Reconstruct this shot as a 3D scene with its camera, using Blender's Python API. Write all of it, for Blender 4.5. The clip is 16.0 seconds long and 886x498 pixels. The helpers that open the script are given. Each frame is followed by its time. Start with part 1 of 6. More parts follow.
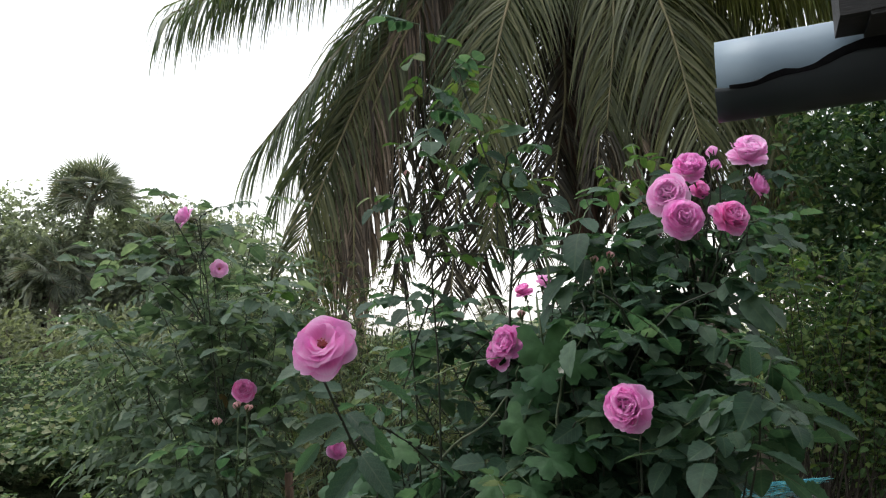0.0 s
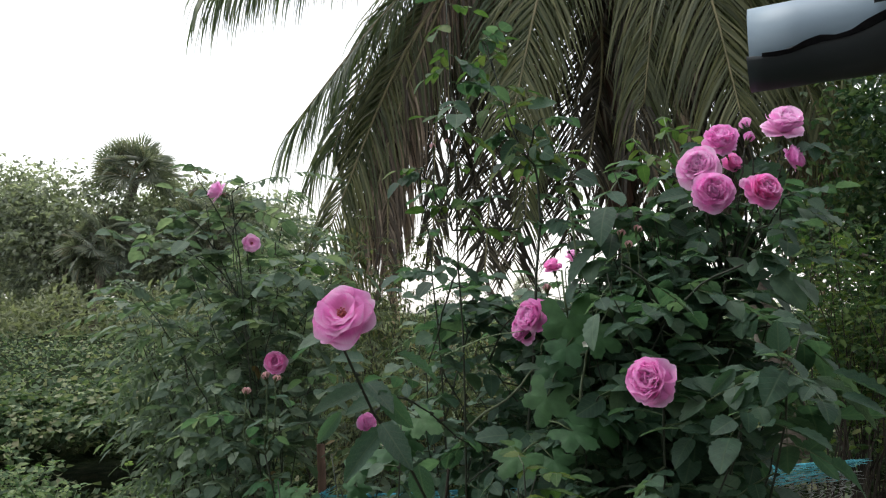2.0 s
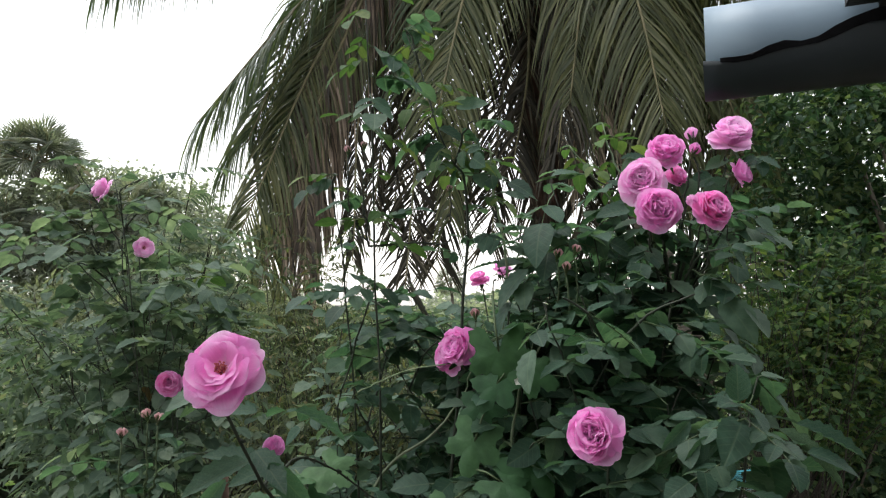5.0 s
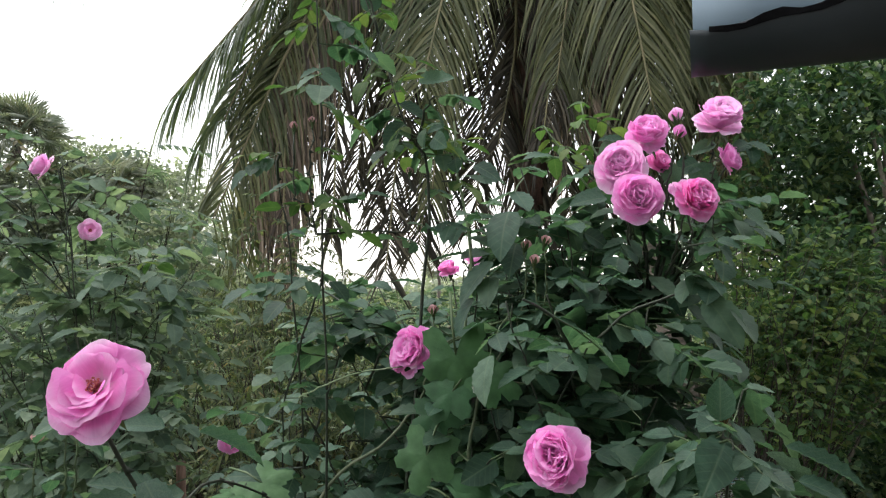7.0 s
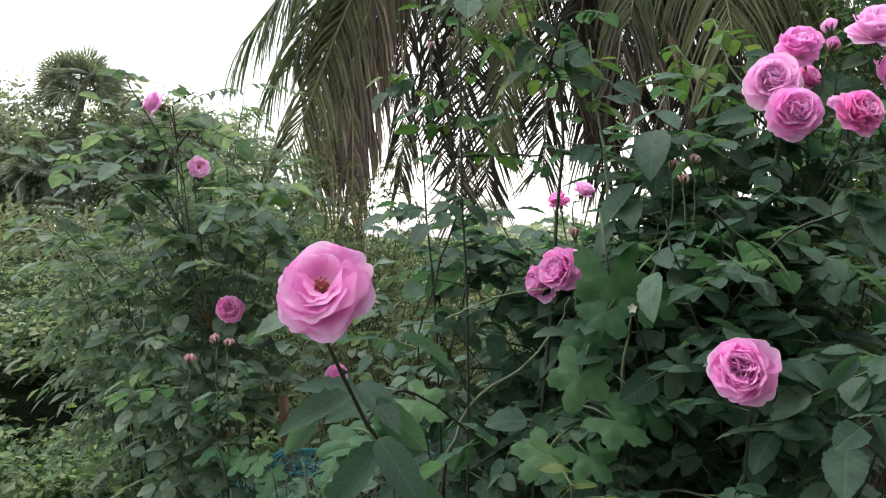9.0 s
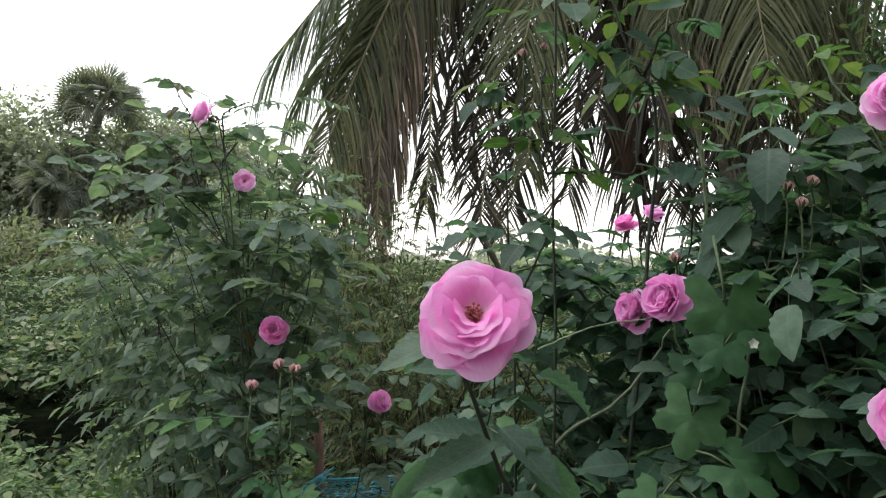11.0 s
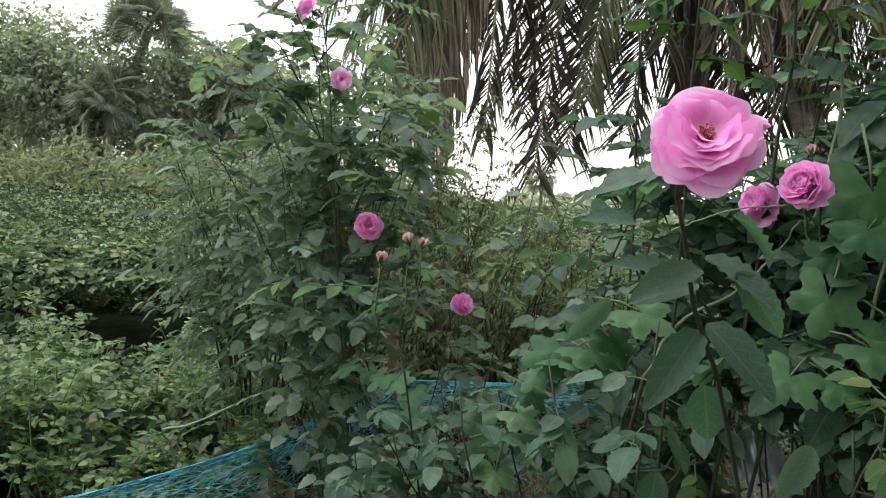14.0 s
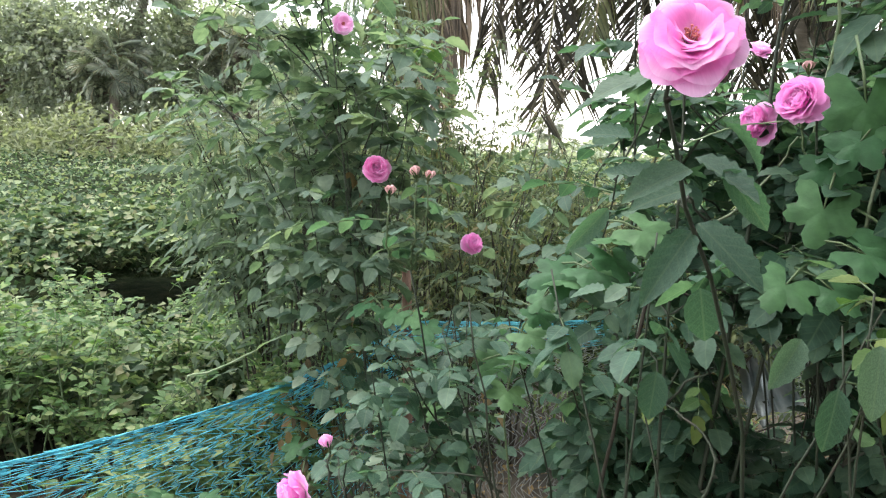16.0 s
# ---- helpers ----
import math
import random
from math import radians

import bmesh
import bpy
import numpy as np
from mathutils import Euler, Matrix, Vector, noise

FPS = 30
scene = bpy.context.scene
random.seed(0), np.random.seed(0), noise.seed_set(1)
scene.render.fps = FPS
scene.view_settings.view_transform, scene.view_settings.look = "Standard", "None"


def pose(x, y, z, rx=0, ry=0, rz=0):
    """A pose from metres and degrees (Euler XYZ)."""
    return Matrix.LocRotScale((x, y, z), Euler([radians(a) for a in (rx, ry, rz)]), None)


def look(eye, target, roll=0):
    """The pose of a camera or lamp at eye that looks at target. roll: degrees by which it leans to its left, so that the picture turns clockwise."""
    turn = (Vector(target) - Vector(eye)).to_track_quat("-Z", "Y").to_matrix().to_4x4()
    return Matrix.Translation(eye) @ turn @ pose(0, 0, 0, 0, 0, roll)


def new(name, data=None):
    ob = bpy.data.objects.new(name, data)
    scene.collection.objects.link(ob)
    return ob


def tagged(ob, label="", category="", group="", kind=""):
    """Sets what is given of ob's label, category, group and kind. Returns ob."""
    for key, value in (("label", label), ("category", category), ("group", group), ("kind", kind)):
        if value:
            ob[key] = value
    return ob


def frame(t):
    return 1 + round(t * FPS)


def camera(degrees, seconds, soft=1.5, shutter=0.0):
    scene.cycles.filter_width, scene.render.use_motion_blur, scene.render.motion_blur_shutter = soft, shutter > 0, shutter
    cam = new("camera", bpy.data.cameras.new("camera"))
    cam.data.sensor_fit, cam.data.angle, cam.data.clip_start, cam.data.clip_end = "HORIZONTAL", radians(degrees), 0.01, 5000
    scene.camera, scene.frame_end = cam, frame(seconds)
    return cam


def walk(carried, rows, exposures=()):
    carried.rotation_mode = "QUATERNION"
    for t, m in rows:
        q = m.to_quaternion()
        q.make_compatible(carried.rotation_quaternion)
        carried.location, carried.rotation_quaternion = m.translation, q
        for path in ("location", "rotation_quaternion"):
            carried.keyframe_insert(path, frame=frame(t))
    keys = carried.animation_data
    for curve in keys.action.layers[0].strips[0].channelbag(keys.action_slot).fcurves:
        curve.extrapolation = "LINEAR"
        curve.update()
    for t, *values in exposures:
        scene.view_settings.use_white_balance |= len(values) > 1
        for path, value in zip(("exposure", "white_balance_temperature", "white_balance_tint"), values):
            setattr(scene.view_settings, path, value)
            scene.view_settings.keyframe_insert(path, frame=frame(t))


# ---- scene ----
cam = camera(63.5, 16.0, soft=1.2)
PATH = [
    (0, (0.013, -0.143, 1.536), (-0.077, 1.841, 1.773), -0.5),
    (0.5, (0.027, -0.163, 1.535), (-0.142, 1.813, 1.793), 1.1),
    (1, (0.034, -0.164, 1.533), (-0.155, 1.815, 1.745), 0.9),
    (1.5, (0.03, -0.163, 1.523), (-0.186, 1.819, 1.684), 1.0),
    (2, (0.036, -0.139, 1.526), (-0.156, 1.844, 1.703), -0.0),
    (2.5, (0.04, -0.129, 1.52), (-0.186, 1.852, 1.671), 0.1),
    (3, (0.05, -0.132, 1.519), (-0.19, 1.848, 1.669), -0.3),
    (3.5, (0.049, -0.131, 1.519), (-0.194, 1.849, 1.661), -0.2),
    (4, (0.048, -0.108, 1.537), (-0.087, 1.88, 1.703), -0.3),
    (4.5, (0.04, -0.036, 1.565), (0.026, 1.955, 1.761), -0.6),
    (4.7, (0.029, -0.004, 1.577), (0.04, 1.988, 1.759), -0.1),
    (6.8, (0.092, 0.175, 1.616), (0.133, 2.171, 1.727), 1.2),
    (7, (0.088, 0.17, 1.613), (0.145, 2.166, 1.723), 1.0),
    (7.5, (0.07, 0.157, 1.616), (0.107, 2.155, 1.713), 0.9),
    (8, (0.054, 0.157, 1.602), (0.113, 2.155, 1.671), 0.4),
    (8.5, (0.01, 0.167, 1.589), (0.017, 2.167, 1.6), -0.1),
    (9, (-0.06, 0.184, 1.568), (-0.142, 2.182, 1.534), 0.6),
    (9.2, (-0.087, 0.19, 1.562), (-0.192, 2.187, 1.501), 0.7),
    (11.3, (-0.19, 0.276, 1.564), (-0.299, 2.272, 1.63), 2.6),
    (11.5, (-0.193, 0.272, 1.567), (-0.304, 2.267, 1.654), 3.3),
    (12, (-0.189, 0.27, 1.567), (-0.27, 2.266, 1.662), 3.2),
    (12.5, (-0.214, 0.272, 1.569), (-0.282, 2.27, 1.642), 4.2),
    (13, (-0.263, 0.271, 1.54), (-0.327, 2.27, 1.543), 5.8),
    (13.5, (-0.292, 0.257, 1.497), (-0.405, 2.253, 1.428), 5.1),
    (14, (-0.324, 0.234, 1.462), (-0.52, 2.219, 1.316), 4.7),
    (14.5, (-0.352, 0.192, 1.397), (-0.609, 2.159, 1.141), 3.1),
    (15, (-0.345, 0.175, 1.387), (-0.544, 2.139, 1.066), 3.3),
    (15.5, (-0.326, 0.179, 1.389), (-0.517, 2.144, 1.067), 2.5),
    (16, (-0.312, 0.193, 1.428), (-0.529, 2.163, 1.153), 2.4),
]
walk(cam, [(t, look(eye, target, roll)) for t, eye, target, roll in PATH],
     [(0, 1.27), (4, 1.37), (7, 1.76), (9, 1.8), (12.5, 1.4), (13.5, 1.55), (14.5, 2.12), (15, 2.44), (15.5, 2.58), (16, 2.62)])

# ---- world, sun, exposure ----
SUN_ELEVATION, SUN_ROTATION = radians(68), radians(-74)
world = bpy.data.worlds.new("overcast_sky")
scene.world = world
world.use_nodes = True
wn, wl = world.node_tree.nodes, world.node_tree.links
wn.clear()
sky = wn.new("ShaderNodeTexSky")
sky.sky_type, sky.sun_disc = "NISHITA", False
sky.sun_elevation, sky.sun_rotation = SUN_ELEVATION, SUN_ROTATION
sky.air_density, sky.dust_density, sky.ozone_density = 2.0, 1.0, 1.0
hazy = wn.new("ShaderNodeHueSaturation")
hazy.inputs["Saturation"].default_value = 0.16
back = wn.new("ShaderNodeBackground")
back.inputs["Strength"].default_value = 0.112
wout = wn.new("ShaderNodeOutputWorld")
wl.new(sky.outputs[0], hazy.inputs["Color"])
wl.new(hazy.outputs[0], back.inputs["Color"])
wl.new(back.outputs[0], wout.inputs["Surface"])

sun = new("sun", bpy.data.lights.new("sun", "SUN"))
sun.data.energy, sun.data.angle, sun.data.color = 0.85, radians(45), (1.0, 0.96, 0.9)
sun.matrix_world = look((0, 0, 20), (0.35, -0.1, 19.07))


# ---- materials ----
def material(name):
    mat = bpy.data.materials.new(name)
    mat.use_nodes = True
    return mat, mat.node_tree.nodes, mat.node_tree.links


def ramp(nodes, stops):
    node = nodes.new("ShaderNodeValToRGB")
    while len(node.color_ramp.elements) < len(stops):
        node.color_ramp.elements.new(0.5)
    for el, (p, c) in zip(node.color_ramp.elements, stops):
        el.position, el.color = p, (*c, 1)
    return node


def leaf_material(name, dark, mid, light, rough=0.5, glow=0.35, scale=30, brown=None, spec=0.5):
    """Leaf blade: colour varies from leaf to leaf and in patches, light passes through it."""
    mat, n, l = material(name)
    bsdf = n["Principled BSDF"]
    geo, info = n.new("ShaderNodeNewGeometry"), n.new("ShaderNodeObjectInfo")
    add = n.new("ShaderNodeMath")
    add.operation = "ADD"
    l.new(geo.outputs["Random Per Island"], add.inputs[0])
    l.new(info.outputs["Random"], add.inputs[1])
    wrap = n.new("ShaderNodeMath")
    wrap.operation = "FRACT"
    l.new(add.outputs[0], wrap.inputs[0])
    stops = [(0.0, dark), (0.55, mid), (0.93, light)]
    if brown:
        stops = [(0.0, dark), (0.5, mid), (0.86, light), (0.97, brown)]
    tone = ramp(n, stops)
    l.new(wrap.outputs[0], tone.inputs["Fac"])
    coord = n.new("ShaderNodeTexCoord")
    patch = n.new("ShaderNodeTexNoise")
    patch.inputs["Scale"].default_value, patch.inputs["Detail"].default_value = scale, 3
    l.new(coord.outputs["Object"], patch.inputs["Vector"])
    shade = ramp(n, [(0.3, (0.62, 0.66, 0.6)), (0.7, (1.15, 1.12, 1.05))])
    l.new(patch.outputs["Fac"], shade.inputs["Fac"])
    mul = n.new("ShaderNodeMix")
    mul.data_type, mul.blend_type = "RGBA", "MULTIPLY"
    mul.inputs["Factor"].default_value = 1.0
    l.new(tone.outputs["Color"], mul.inputs["A"])
    l.new(shade.outputs["Color"], mul.inputs["B"])
    # midrib and side veins, from the blade's own coordinates (0 where a mesh has none)
    place, axes = n.new("ShaderNodeAttribute"), n.new("ShaderNodeSeparateXYZ")
    place.attribute_name = "blade"
    l.new(place.outputs["Vector"], axes.inputs[0])

    def calc(op, a, b=0.0, c=0.0):
        node = n.new("ShaderNodeMath")
        node.operation = op
        for slot, value in zip(node.inputs, (a, b, c)):
            if isinstance(value, (int, float)):
                slot.default_value = value
            else:
                l.new(value, slot)
        return node.outputs[0]

    off = calc("ABSOLUTE", calc("SUBTRACT", axes.outputs["X"], 1.0))
    rib = calc("SUBTRACT", 1.0, calc("SMOOTH_MIN", calc("MULTIPLY", off, 11.0), 1.0, 0.2))
    run = calc("SINE", calc("MULTIPLY", calc("SUBTRACT", axes.outputs["Y"], calc("MULTIPLY", off, 0.28)), 44.0))
    side = calc("MULTIPLY", calc("POWER", calc("MAXIMUM", run, 0.0), 5.0), calc("LESS_THAN", off, 0.93))
    vein = calc("MAXIMUM", calc("MAXIMUM", rib, 0.0), calc("MULTIPLY", side, 0.4))
    veined = n.new("ShaderNodeMix")
    veined.data_type, veined.blend_type = "RGBA", "MIX"
    l.new(calc("MULTIPLY", vein, 0.28), veined.inputs["Factor"])
    l.new(mul.outputs["Result"], veined.inputs["A"])
    veined.inputs["B"].default_value = (*[0.4 * q + 0.6 * w for q, w in zip(light, (0.2, 0.26, 0.14))], 1)
    mul = veined
    l.new(mul.outputs["Result"], bsdf.inputs["Base Color"])
    bsdf.inputs["Roughness"].default_value = rough
    bsdf.inputs["Specular IOR Level"].default_value = spec
    fine = n.new("ShaderNodeTexNoise")
    fine.inputs["Scale"].default_value = scale * 6
    l.new(coord.outputs["Object"], fine.inputs["Vector"])
    bump = n.new("ShaderNodeBump")
    bump.inputs["Strength"].default_value, bump.inputs["Distance"].default_value = 0.25, 0.003
    l.new(calc("SUBTRACT", fine.outputs["Fac"], calc("MULTIPLY", vein, 0.6)), bump.inputs["Height"])
    l.new(bump.outputs["Normal"], bsdf.inputs["Normal"])
    trans = n.new("ShaderNodeBsdfTranslucent")
    warm = n.new("ShaderNodeMix")
    warm.data_type, warm.blend_type = "RGBA", "MULTIPLY"
    warm.inputs["Factor"].default_value = 1.0
    warm.inputs["B"].default_value = (1.35, 1.45, 0.85, 1)
    l.new(mul.outputs["Result"], warm.inputs["A"])
    l.new(warm.outputs["Result"], trans.inputs["Color"])
    both = n.new("ShaderNodeMixShader")
    both.inputs["Fac"].default_value = glow
    l.new(bsdf.outputs[0], both.inputs[1])
    l.new(trans.outputs[0], both.inputs[2])
    l.new(both.outputs[0], n["Material Output"].inputs["Surface"])
    return mat


def rough_material(name, stops, scale=8, rough=0.85, bump_size=0.01, stretch=(1, 1, 1), metal=0.0, detail=6):
    """Bark, soil, wood, plastic: two scales of noise in colour and relief."""
    mat, n, l = material(name)
    bsdf = n["Principled BSDF"]
    coord, mapping = n.new("ShaderNodeTexCoord"), n.new("ShaderNodeMapping")
    mapping.inputs["Scale"].default_value = stretch
    l.new(coord.outputs["Object"], mapping.inputs["Vector"])
    big = n.new("ShaderNodeTexNoise")
    big.inputs["Scale"].default_value, big.inputs["Detail"].default_value = scale, detail
    l.new(mapping.outputs[0], big.inputs["Vector"])
    tone = ramp(n, stops)
    l.new(big.outputs["Fac"], tone.inputs["Fac"])
    l.new(tone.outputs["Color"], bsdf.inputs["Base Color"])
    small = n.new("ShaderNodeTexNoise")
    small.inputs["Scale"].default_value, small.inputs["Detail"].default_value = scale * 5, 4
    l.new(mapping.outputs[0], small.inputs["Vector"])
    bump = n.new("ShaderNodeBump")
    bump.inputs["Strength"].default_value, bump.inputs["Distance"].default_value = 0.7, bump_size
    l.new(small.outputs["Fac"], bump.inputs["Height"])
    l.new(bump.outputs["Normal"], bsdf.inputs["Normal"])
    bsdf.inputs["Roughness"].default_value = rough
    bsdf.inputs["Metallic"].default_value = metal
    return mat


def petal_material(name, base, body, edge, glow=0.3):
    """Rose petal: pale at the claw, pink in the body, a little paler along the rim, with fine veins."""
    mat, n, l = material(name)
    bsdf = n["Principled BSDF"]
    coord, sep = n.new("ShaderNodeTexCoord"), n.new("ShaderNodeSeparateXYZ")
    l.new(coord.outputs["Object"], sep.inputs[0])
    tone = ramp(n, [(0.08, base), (0.42, body), (0.72, body), (0.98, edge)])
    l.new(sep.outputs["Y"], tone.inputs["Fac"])
    vein = n.new("ShaderNodeTexNoise")
    vein.inputs["Scale"].default_value = 3.0
    vein.inputs["Detail"].default_value = 5
    stretch = n.new("ShaderNodeMapping")
    stretch.inputs["Scale"].default_value = (9, 1.5, 1)
    l.new(coord.outputs["Object"], stretch.inputs["Vector"])
    l.new(stretch.outputs[0], vein.inputs["Vector"])
    soft = ramp(n, [(0.3, (0.95, 0.9, 0.94)), (0.7, (1.03, 1.06, 1.03))])
    l.new(vein.outputs["Fac"], soft.inputs["Fac"])
    mul = n.new("ShaderNodeMix")
    mul.data_type, mul.blend_type = "RGBA", "MULTIPLY"
    mul.inputs["Factor"].default_value = 1.0
    l.new(tone.outputs["Color"], mul.inputs["A"])
    l.new(soft.outputs["Color"], mul.inputs["B"])
    l.new(mul.outputs["Result"], bsdf.inputs["Base Color"])
    bsdf.inputs["Roughness"].default_value = 0.6
    bsdf.inputs["Specular IOR Level"].default_value = 0.25
    bsdf.inputs["Sheen Weight"].default_value = 0.15
    trans = n.new("ShaderNodeBsdfTranslucent")
    l.new(mul.outputs["Result"], trans.inputs["Color"])
    both = n.new("ShaderNodeMixShader")
    both.inputs["Fac"].default_value = glow
    l.new(bsdf.outputs[0], both.inputs[1])
    l.new(trans.outputs[0], both.inputs[2])
    l.new(both.outputs[0], n["Material Output"].inputs["Surface"])
    return mat


ROSE_LEAF = leaf_material("rose_leaf", (0.034, 0.078, 0.058), (0.061, 0.127, 0.094), (0.113, 0.184, 0.138), 0.5, 0.45, 40, None, 0.3)
# Brighter copy of the rose leaf: open-sky light on the left bush, as colour.
LIT_LEAF = leaf_material("lit_rose_leaf", (0.074, 0.122, 0.098), (0.134, 0.196, 0.158), (0.214, 0.272, 0.220), 0.55, 0.42, 40, None, 0.2)
YOUNG_LEAF = leaf_material("young_rose_leaf", (0.045, 0.1, 0.036), (0.07, 0.135, 0.046), (0.125, 0.17, 0.06), 0.55, 0.4, 40, None, 0.16)
BROWN_LEAF = leaf_material("withered_leaf", (0.068, 0.046, 0.023), (0.129, 0.084, 0.038), (0.213, 0.144, 0.068), 0.7, 0.3, 30)
RED_LEAF = leaf_material("young_red_leaf", (0.06, 0.058, 0.034), (0.1, 0.085, 0.05), (0.135, 0.12, 0.07), 0.5, 0.35, 40, None, 0.3)
VINE_LEAF = leaf_material("gourd_leaf", (0.038, 0.105, 0.050), (0.062, 0.145, 0.066), (0.098, 0.185, 0.088), 0.55, 0.34, 50, None, 0.22)
PINNATE_LEAF = leaf_material("pinnate_leaf", (0.076, 0.112, 0.092), (0.115, 0.164, 0.130), (0.168, 0.216, 0.170), 0.6, 0.42, 20, None, 0.15)
SHRUB_LEAF = leaf_material("shrub_leaf", (0.032, 0.048, 0.028), (0.070, 0.092, 0.048), (0.150, 0.168, 0.086), 0.6, 0.42, 20, (0.150, 0.120, 0.070), 0.2)
WEED_LEAF = leaf_material("weed_leaf", (0.045, 0.105, 0.042), (0.105, 0.186, 0.075), (0.225, 0.295, 0.140), 0.55, 0.4, 12, (0.200, 0.240, 0.125), 0.25)
FIELD_LEAF = leaf_material("field_leaf", (0.025, 0.052, 0.029), (0.078, 0.122, 0.069), (0.220, 0.265, 0.160), 0.65, 0.3, 3, (0.230, 0.230, 0.155), 0.22)
# Scrub colour is greyed and paled in place of distance haze.
HAZED_SCRUB_LEAF = leaf_material("hazed_scrub_leaf", (0.13, 0.15, 0.105), (0.21, 0.236, 0.166), (0.32, 0.342, 0.25), 0.7, 0.4, 3, None, 0.15)
HEDGE_LEAF = leaf_material("hedge_leaf", (0.024, 0.056, 0.034), (0.050, 0.104, 0.053), (0.128, 0.182, 0.076), 0.45, 0.42, 6, None, 0.35)
# Haze over the far trees is mixed into their leaf colour.
HAZED_LEAF = leaf_material("hazed_tree_leaf", (0.180, 0.206, 0.188), (0.268, 0.298, 0.268), (0.375, 0.400, 0.358), 0.7, 0.5, 1.5, None, 0.15)
LIME_LEAF = leaf_material("lime_leaf", (0.022, 0.058, 0.026), (0.047, 0.096, 0.034), (0.125, 0.178, 0.058), 0.6, 0.5, 15, (0.10, 0.11, 0.045), 0.2)
# Fan leaves washed grey to give the far palms their haze.
HAZED_FAN_LEAF = leaf_material("hazed_fan_palm_leaf", (0.12, 0.145, 0.13), (0.19, 0.215, 0.19), (0.28, 0.30, 0.26), 0.5, 0.4, 2, (0.24, 0.22, 0.18), 0.35)
GREEN_FROND = leaf_material("green_frond", (0.049, 0.080, 0.042), (0.080, 0.114, 0.057), (0.129, 0.156, 0.080), 0.45, 0.4, 5)
OLIVE_FROND = leaf_material("ageing_frond", (0.056, 0.072, 0.03), (0.092, 0.105, 0.046), (0.165, 0.17, 0.085), 0.5, 0.36, 5)
YELLOW_FROND = leaf_material("yellowing_frond", (0.13, 0.15, 0.045), (0.21, 0.23, 0.075), (0.3, 0.31, 0.13), 0.5, 0.4, 5)
BROWN_FROND = leaf_material("dry_frond", (0.05, 0.037, 0.03), (0.125, 0.09, 0.07), (0.33, 0.25, 0.205), 0.6, 0.3, 5)
# Near-black leaf for the inner hanging fronds.
DARK_FROND = leaf_material("near_black_frond", (0.022, 0.02, 0.016), (0.046, 0.04, 0.031), (0.1, 0.086, 0.065), 0.6, 0.18, 5, None, 0.3)
# Both cane colours are darkened for the deep shade low in the bushes.
CANE = rough_material("rose_cane", [(0.3, (0.014, 0.024, 0.012)), (0.6, (0.024, 0.032, 0.017)), (0.8, (0.028, 0.022, 0.015))], 30, 0.65, 0.002)
SHADED_OLD_CANE = rough_material("shaded_old_cane", [(0.3, (0.014, 0.012, 0.008)), (0.7, (0.036, 0.028, 0.019))], 30, 0.9, 0.003)
GREEN_STEM = rough_material("green_stem", [(0.3, (0.04, 0.075, 0.025)), (0.7, (0.075, 0.11, 0.045))], 30, 0.6, 0.001)
VINE_STEM = rough_material("vine_stem", [(0.3, (0.09, 0.12, 0.07)), (0.7, (0.16, 0.19, 0.115))], 30, 0.7, 0.002)
PALE_STEM = rough_material("pale_stem", [(0.3, (0.152, 0.213, 0.106)), (0.7, (0.243, 0.304, 0.182))], 30, 0.7, 0.002)
RACHIS = rough_material("frond_rachis", [(0.3, (0.091, 0.091, 0.038)), (0.7, (0.182, 0.152, 0.076))], 10, 0.6, 0.003)
# Near-black colour without gloss stands for the shade between the weeds.
FIELD_SHADE = rough_material("field_shade", [(0.3, (0.006, 0.01, 0.004)), (0.5, (0.014, 0.022, 0.009)), (0.75, (0.034, 0.038, 0.018))], 9, 1.0, 0.06)
FIELD_SHADE.node_tree.nodes["Principled BSDF"].inputs["Specular IOR Level"].default_value = 0.05
PALM_BARK = rough_material("palm_bark", [(0.3, (0.106, 0.091, 0.076)), (0.55, (0.198, 0.167, 0.137)), (0.75, (0.304, 0.274, 0.236))], 6, 0.9, 0.02, (0.760, 0.760, 3.040))
DARK_FIBRE = rough_material("palm_fibre", [(0.3, (0.023, 0.015, 0.011)), (0.7, (0.091, 0.046, 0.030))], 9, 0.95, 0.02, (3.040, 3.040, 0.456))
BARK = rough_material("grey_bark", [(0.3, (0.061, 0.053, 0.042)), (0.7, (0.167, 0.144, 0.114))], 7, 0.9, 0.02, (0.760, 0.760, 0.304))
SOIL = rough_material("garden_soil", [(0.25, (0.022, 0.028, 0.014)), (0.45, (0.042, 0.036, 0.025)), (0.58, (0.068, 0.054, 0.040)), (0.75, (0.030, 0.042, 0.017))], 1.3, 0.95, 0.03)
POST_WOOD = rough_material("weathered_post", [(0.3, (0.075, 0.042, 0.03)), (0.7, (0.17, 0.1, 0.07))], 12, 0.85, 0.006, (4, 4, 0.7))
PVC = rough_material("grey_pvc", [(0.3, (0.170, 0.240, 0.310)), (0.7, (0.215, 0.290, 0.360))], 5, 0.45, 0.0006)
BLACK_SHELL = rough_material("dark_shell", [(0.3, (0.022, 0.030, 0.037)), (0.7, (0.045, 0.056, 0.066))], 5, 0.5, 0.001)
TORN_GAP = rough_material("torn_gap_edge", [(0.3, (0.004, 0.004, 0.005)), (0.7, (0.010, 0.010, 0.012))], 20, 0.9, 0.003)
TORN_GAP.node_tree.nodes["Principled BSDF"].inputs["Specular IOR Level"].default_value = 0.1
STONE = rough_material("grey_stone", [(0.3, (0.16, 0.16, 0.15)), (0.7, (0.32, 0.31, 0.29))], 9, 0.9, 0.01)
EAVE = rough_material("weathered_eave", [(0.3, (0.012, 0.013, 0.015)), (0.6, (0.03, 0.03, 0.032)), (0.8, (0.045, 0.043, 0.042))], 14, 0.6, 0.002)
